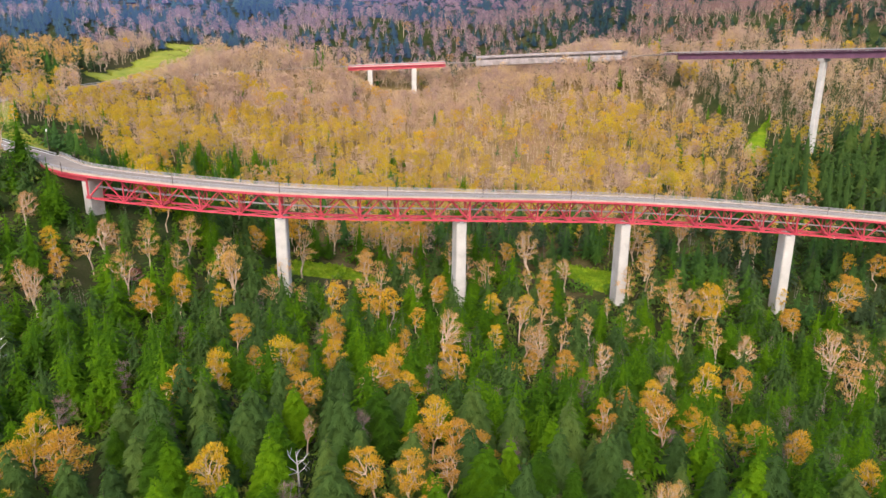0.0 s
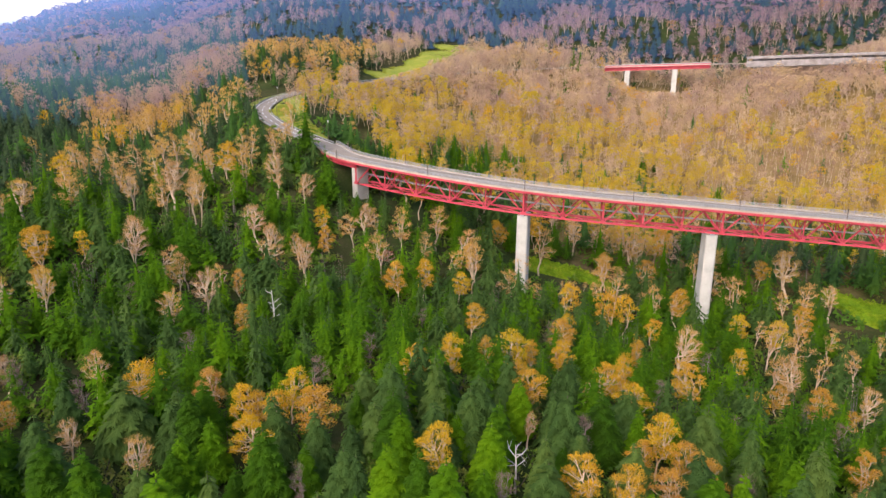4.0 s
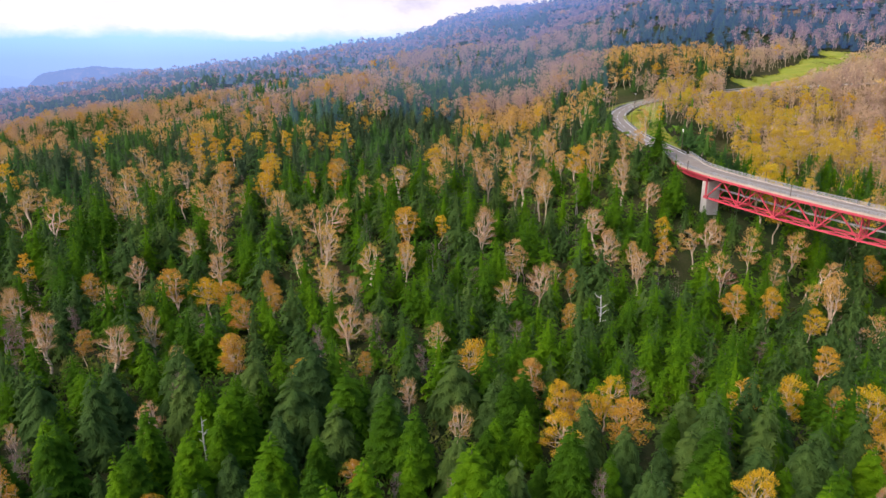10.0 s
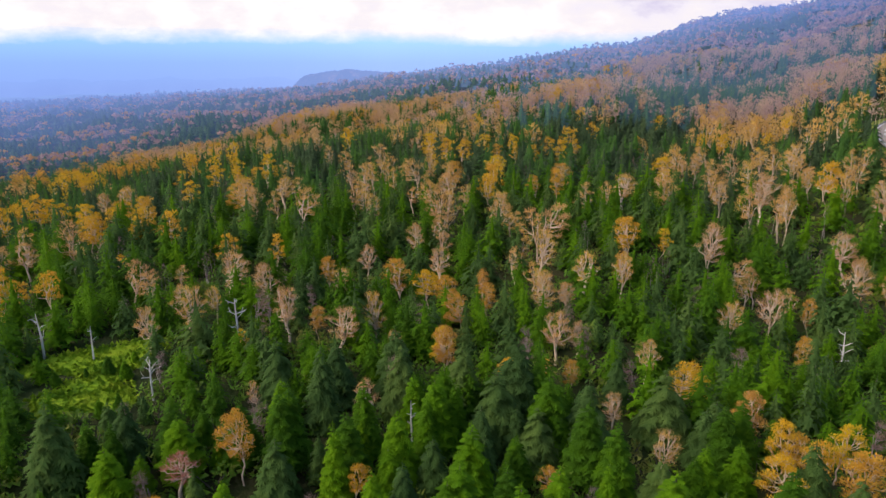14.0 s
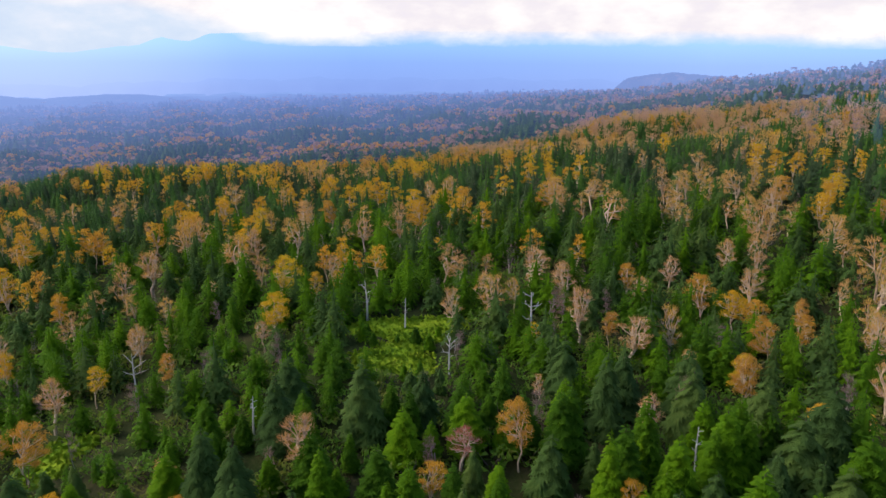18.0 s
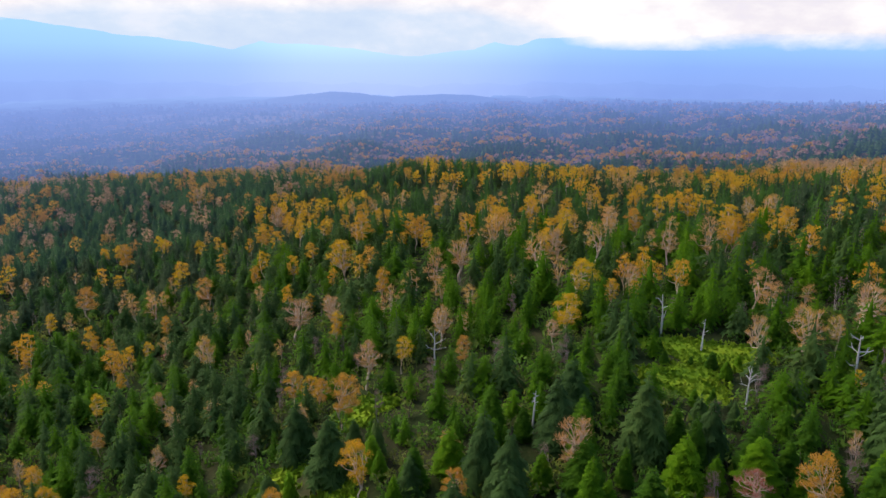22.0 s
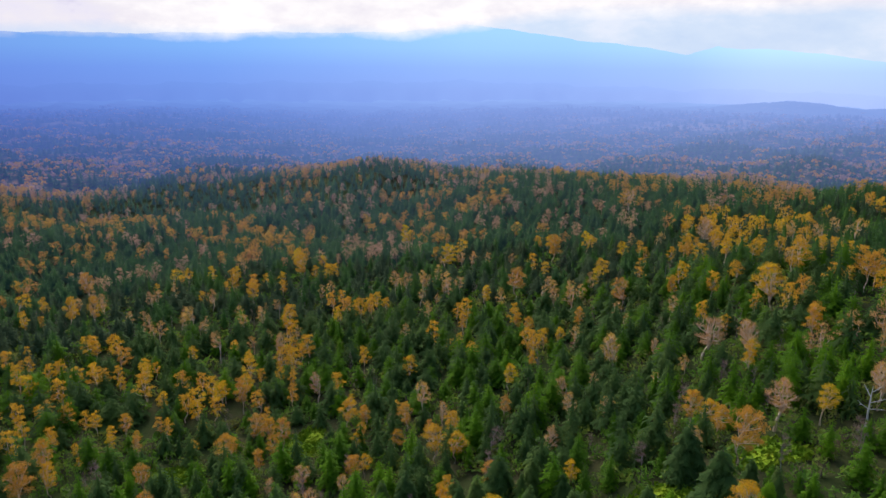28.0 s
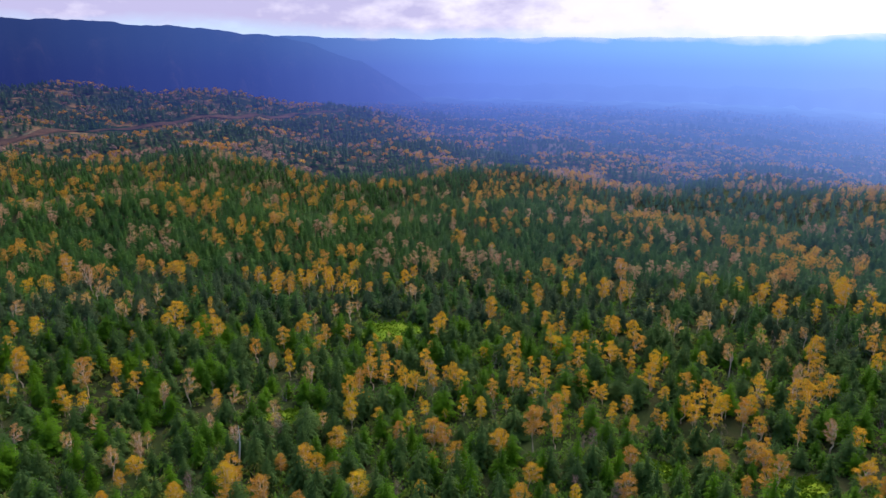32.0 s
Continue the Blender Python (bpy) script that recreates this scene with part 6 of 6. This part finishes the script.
for n_patch, (cb, cr, w, d) in enumerate(CLEARINGS):
    c = toward(cb, cr)
    out = Vector((c.x, c.y)).normalized()
    ring = []
    for k in range(28):
        a = k * 2 * math.pi / 28
        f = 0.95 + 0.2 * math.sin(2 * a + cb * 2) + 0.16 * math.sin(3 * a + cb) + 0.12 * math.sin(5 * a + cr)
        u_, v_ = d * f * math.sin(a), w * f * math.cos(a)
        ring.append((c.x + out.x * u_ - out.y * v_, c.y + out.y * u_ + out.x * v_))
    meadow("grass_clearing", "bright green and yellow grass in a forest clearing", ring, 300 + n_patch, 500 + int(3 * w * d), mat_grass if 0 < cb < 40 and cr > 280 else mat_glade)


def verge(side, s0, s1, w0, w1, seed):
    pts_in, pts_out = [], []
    for s in np.linspace(s0, s1, 16):
        p, fwd, right = frame_at(road_line, s)
        f = math.sin((s - s0) / (s1 - s0) * math.pi) ** 0.6
        a, b = p + right * side * w0, p + right * side * (w0 + (w1 - w0) * f + 0.4)
        pts_in.append((a.x, a.y))
        pts_out.append((b.x, b.y))
    V, F = [], []
    rows = 6
    rng = np.random.RandomState(seed)
    for k in range(rows):
        f = k / (rows - 1)
        q = np.array(pts_in) * (1 - f) + np.array(pts_out) * f
        V.append(np.column_stack([q, height(q[:, 0], q[:, 1]) + 0.22 + rng.uniform(-0.08, 0.1, len(q))]))
    m = len(pts_in)
    i = np.arange(rows * m).reshape(rows, m)
    F = np.stack([i[:-1, :-1], i[:-1, 1:], i[1:, 1:], i[1:, :-1]], -1).reshape(-1, 4)
    tagged(new("grass_verge", mesh_of("grass_verge", np.concatenate(V), F, mat_grass, True)), "mown yellow-green grass verge beside the road", "grass", kind="stuff")


verge(1, 8, 150, 5.0, 19.0, 401)
verge(-1, 14, 150, 5.0, 9.0, 402)


# the open strip of russet scrub through the far woods
strip = []
for s in np.linspace(0, np.linalg.norm(np.diff(cut_line[:, :2], axis=0), axis=1).sum() - 4, 60):
    p, fwd, right = frame_at(cut_line, s)
    strip.append([(p.x + right.x * k, p.y + right.y * k) for k in np.array((-7, -3.5, 0, 3.5, 7)) * (1.0 + 0.3 * math.sin(s * 0.05) + 0.2 * math.sin(s * 0.13))])
strip = np.array(strip)
sz = height(strip[..., 0], strip[..., 1]) + 1.2
i = np.arange(strip.shape[0] * 5).reshape(-1, 5)
quads = np.stack([i[:-1, :-1], i[:-1, 1:], i[1:, 1:], i[1:, :-1]], -1).reshape(-1, 4)
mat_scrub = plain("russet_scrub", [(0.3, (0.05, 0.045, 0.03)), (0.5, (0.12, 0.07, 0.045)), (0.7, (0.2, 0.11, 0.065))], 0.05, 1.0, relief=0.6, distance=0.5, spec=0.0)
# distance haze over the scrub, mixed in as emission
haze_glow(mat_scrub.node_tree, mat_scrub.node_tree.nodes["Principled BSDF"].outputs[0], *AIR)
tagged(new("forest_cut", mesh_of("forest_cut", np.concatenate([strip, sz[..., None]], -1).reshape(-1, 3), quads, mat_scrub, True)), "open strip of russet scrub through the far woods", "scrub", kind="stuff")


# ---- a small plum-red hut in the woods ----
def forest_hut():
    base = at_ground(86.1, HUT_R)
    root = new("forest_hut")
    root.location = base
    root.rotation_euler = (0, 0, radians(86.1 + 20))
    tagged(root, "small plum-red wooden hut half hidden in the woods", "hut")

    def block(name, x0, x1, y0, y1, z0, z1, mat, label=""):
        v = [(x, y, z) for z in (z0, z1) for x, y in ((x0, y0), (x1, y0), (x1, y1), (x0, y1))]
        return part_mesh(name, mesh_of(name, v, [(3, 2, 1, 0), (4, 5, 6, 7), (0, 1, 5, 4), (1, 2, 6, 5), (2, 3, 7, 6), (3, 0, 4, 7)], mat), root, label)

    for x0, x1, y0, y1 in ((-3.6, 3.6, -2.6, -2.4), (-3.6, 3.6, 2.4, 2.6), (-3.6, -3.4, -2.4, 2.4), (3.4, 3.6, -2.4, 2.4)):
        block("wall", x0, x1, y0, y1, -0.6, 4.4, mat_hut)
    for s in (-1, 1):
        v = [(x, y, z) for x in (-4.1, 4.1) for y, z in ((s * 3.2, 4.1), (0, 5.9), (0, 6.1), (s * 3.2, 4.3))]
        part_mesh("roof_slope", mesh_of("roof_slope", v, [(0, 1, 2, 3), (7, 6, 5, 4), (0, 4, 5, 1), (1, 5, 6, 2), (2, 6, 7, 3), (3, 7, 4, 0)], mat_plum), root, "dark plum sheet roof")
        v = [(s * 3.5, -2.4, 4.4), (s * 3.5, 2.4, 4.4), (s * 3.5, 0, 5.85), (s * 3.4, -2.4, 4.4), (s * 3.4, 2.4, 4.4), (s * 3.4, 0, 5.85)]
        part_mesh("gable", mesh_of("gable", v, [(0, 1, 2), (5, 4, 3), (0, 3, 4, 1), (1, 4, 5, 2), (2, 5, 3, 0)], mat_hut), root)
    block("window", -2.2, -0.8, -2.66, -2.6, 1.6, 3.0, mat_steel, "dull grey window pane")
    block("door", 0.8, 1.9, -2.66, -2.6, -0.2, 2.1, mat_dark_bark, "dark plank door")


mat_hut = plain("plum_red_boards", [(0.3, (0.13, 0.03, 0.045)), (0.7, (0.24, 0.06, 0.08))], 0.6, 0.8, relief=0.2)
forest_hut()


# ---- undergrowth between the trees ----
def shrub(seed, leaves=56, leaf=0.13):
    rng = np.random.RandomState(seed)
    s, c = Shape(), Shape()
    for k in range(3):
        a = rng.rand() * 6.28
        s.tube([(0, 0, -0.05), (math.cos(a) * 0.35, math.sin(a) * 0.35, 0.75)], [0.03, 0.012], 3)
    p = rng.normal(0, 1, (leaves, 3))
    p /= np.linalg.norm(p, axis=1, keepdims=True)
    p = p * [0.55, 0.55, 0.4] * rng.uniform(0.4, 1, (leaves, 1)) ** 0.6 + [0, 0, 0.5]
    c.flecks(p, leaf, rng, 1.8, 0.8)
    return s.arrays(), c.arrays()


for r0, r1, gap, leaves, leaf, seed in ((58, 190, 4.6, 56, 0.13, 201), (190, 330, 6.0, 20, 0.22, 202)):
    x, y, r, b, rng = scatter(r0, r1, RIGHT, LEFT, gap, seed)
    k = open_ground(x, y, 2.0) & (near_line(x, y, lower_road[:joint + 16])[0] > 7.5)
    x, y = x[k], y[k]
    z = height(x, y)
    shrub_rows = np.stack([x, y, z, rng.uniform(1.6, 4.2, len(x)), rng.rand(len(x)) * 6.28, rng.uniform(0.9, 1.6, len(x)), rng.randint(0, 3, len(x))], 1)
    plant_stuff("undergrowth", "low green and russet undergrowth between the trees", [shrub(s, leaves, leaf) for s in (91, 92, 93)], shrub_rows, mat_dark_bark, mat_shrub_x)

# rows of clipped brush across the hillside clearing
brush = []
for k, (b0, b1, r0) in enumerate(((18.6, 20.6, 566), (19.0, 21.6, 552), (18.2, 19.8, 582))):
    for q in np.linspace(b0, b1, 16):
        p = at_ground(q, r0 + 2.0 * math.sin(q * 9))
        brush.append((p.x, p.y, p.z, 1.8, q * 7, 1.0, k))
plant_stuff("brush_rows", "dark rows of brush across the hillside clearing", [shrub(s) for s in (94, 95, 96)], brush, mat_dark_bark, leafy("dark_brush_leaves", [(0.0, (0.04, 0.035, 0.015)), (1.0, (0.1, 0.08, 0.03))], True))


# ---- dead trees and a russet birch ----
def snag(bearing, r, h, seed, arms, reach):
    """A barkless dead tree: a broken trunk with a few crooked limbs."""
    rng = np.random.RandomState(seed)
    root = new("dead_tree")
    root.location = at_ground(bearing, r)
    root.rotation_euler = (0, 0, rng.rand() * 6.28)
    tagged(root, "bleached dead tree with broken bare limbs", "tree", group="dead trees of the forest")
    s = Shape()
    top = np.array([rng.normal(0, 0.04) * h, rng.normal(0, 0.04) * h, h])
    mid = top * 0.5 + rng.normal(0, 0.02, 3) * h
    s.tube([(0, 0, -0.4), mid, top], [0.028 * h, 0.02 * h, 0.006 * h], 6)
    part_mesh("trunk", mesh_of("trunk", *s.arrays(), mat_snag, True), root)
    for k in range(arms):
        t = rng.uniform(0.4, 0.95)
        q = 2 * t * (1 - t) * mid + t * t * top
        a = k * 2.4 + rng.uniform(-0.4, 0.4)
        L = reach * h * rng.uniform(0.6, 1.1) * (1.2 - t * 0.6)
        e = q + np.array([math.cos(a) * L, math.sin(a) * L, L * rng.uniform(0.2, 0.9)])
        m = (q + e) / 2 + rng.normal(0, 0.12, 3) * L
        limb = Shape()
        limb.tube([q, m, e], np.array([0.011, 0.008, 0.003]) * h, 4)
        e2 = m + (e - m) * 0.3 + rng.normal(0, 0.4, 3) * L
        limb.tube([m, e2], np.array([0.006, 0.002]) * h, 3)
        part_mesh("limb", mesh_of("limb", *limb.arrays(), mat_snag, True), root)


for n_snag, (cb, cr, h, arms, reach) in enumerate([(13.6, 92, 8.5, 7, 0.34), (69.7, 104, 8.0, 9, 0.14), (91.6, 125, 8.2, 7, 0.3), (98.8, 152, 10.0, 5, 0.22), (109.1, 109, 8.3, 10, 0.12), (95.5, 146, 7.3, 5, 0.2), (84.5, 143, 10.8, 6, 0.36), (34.8, 155, 11.0, 6, 0.25), (118, 143, 9.1, 6, 0.34), (213.5, 157, 10.4, 4, 0.12)]):
    snag(cb, cr, h, 500 + n_snag, arms, reach)

(sv, sf), (cv, cf) = KINDS["bare_birch"][1]
for cb, cr, h, wide in ((90.4, 96, 8.3, 1.25), (118.6, 205, 6.2, 1.2), (25.5, 193, 6.9, 1.3), (46.5, 95, 4.3, 1.4), (101, 150, 4.5, 1.1), (9.0, 109, 4.7, 1.3), (140.5, 202, 6.2, 1.2)):
    root = new("russet_birch")
    root.location, root.scale = at_ground(cb, cr), (h * wide, h * wide, h)
    tagged(root, "small birch with a russet-red thinning crown", "tree", group="russet birches")
    part_mesh("trunk", mesh_of("trunk", sv, sf, mat_bark, True), root)
    part_mesh("crown", mesh_of("crown", cv, cf, mat_russet), root)
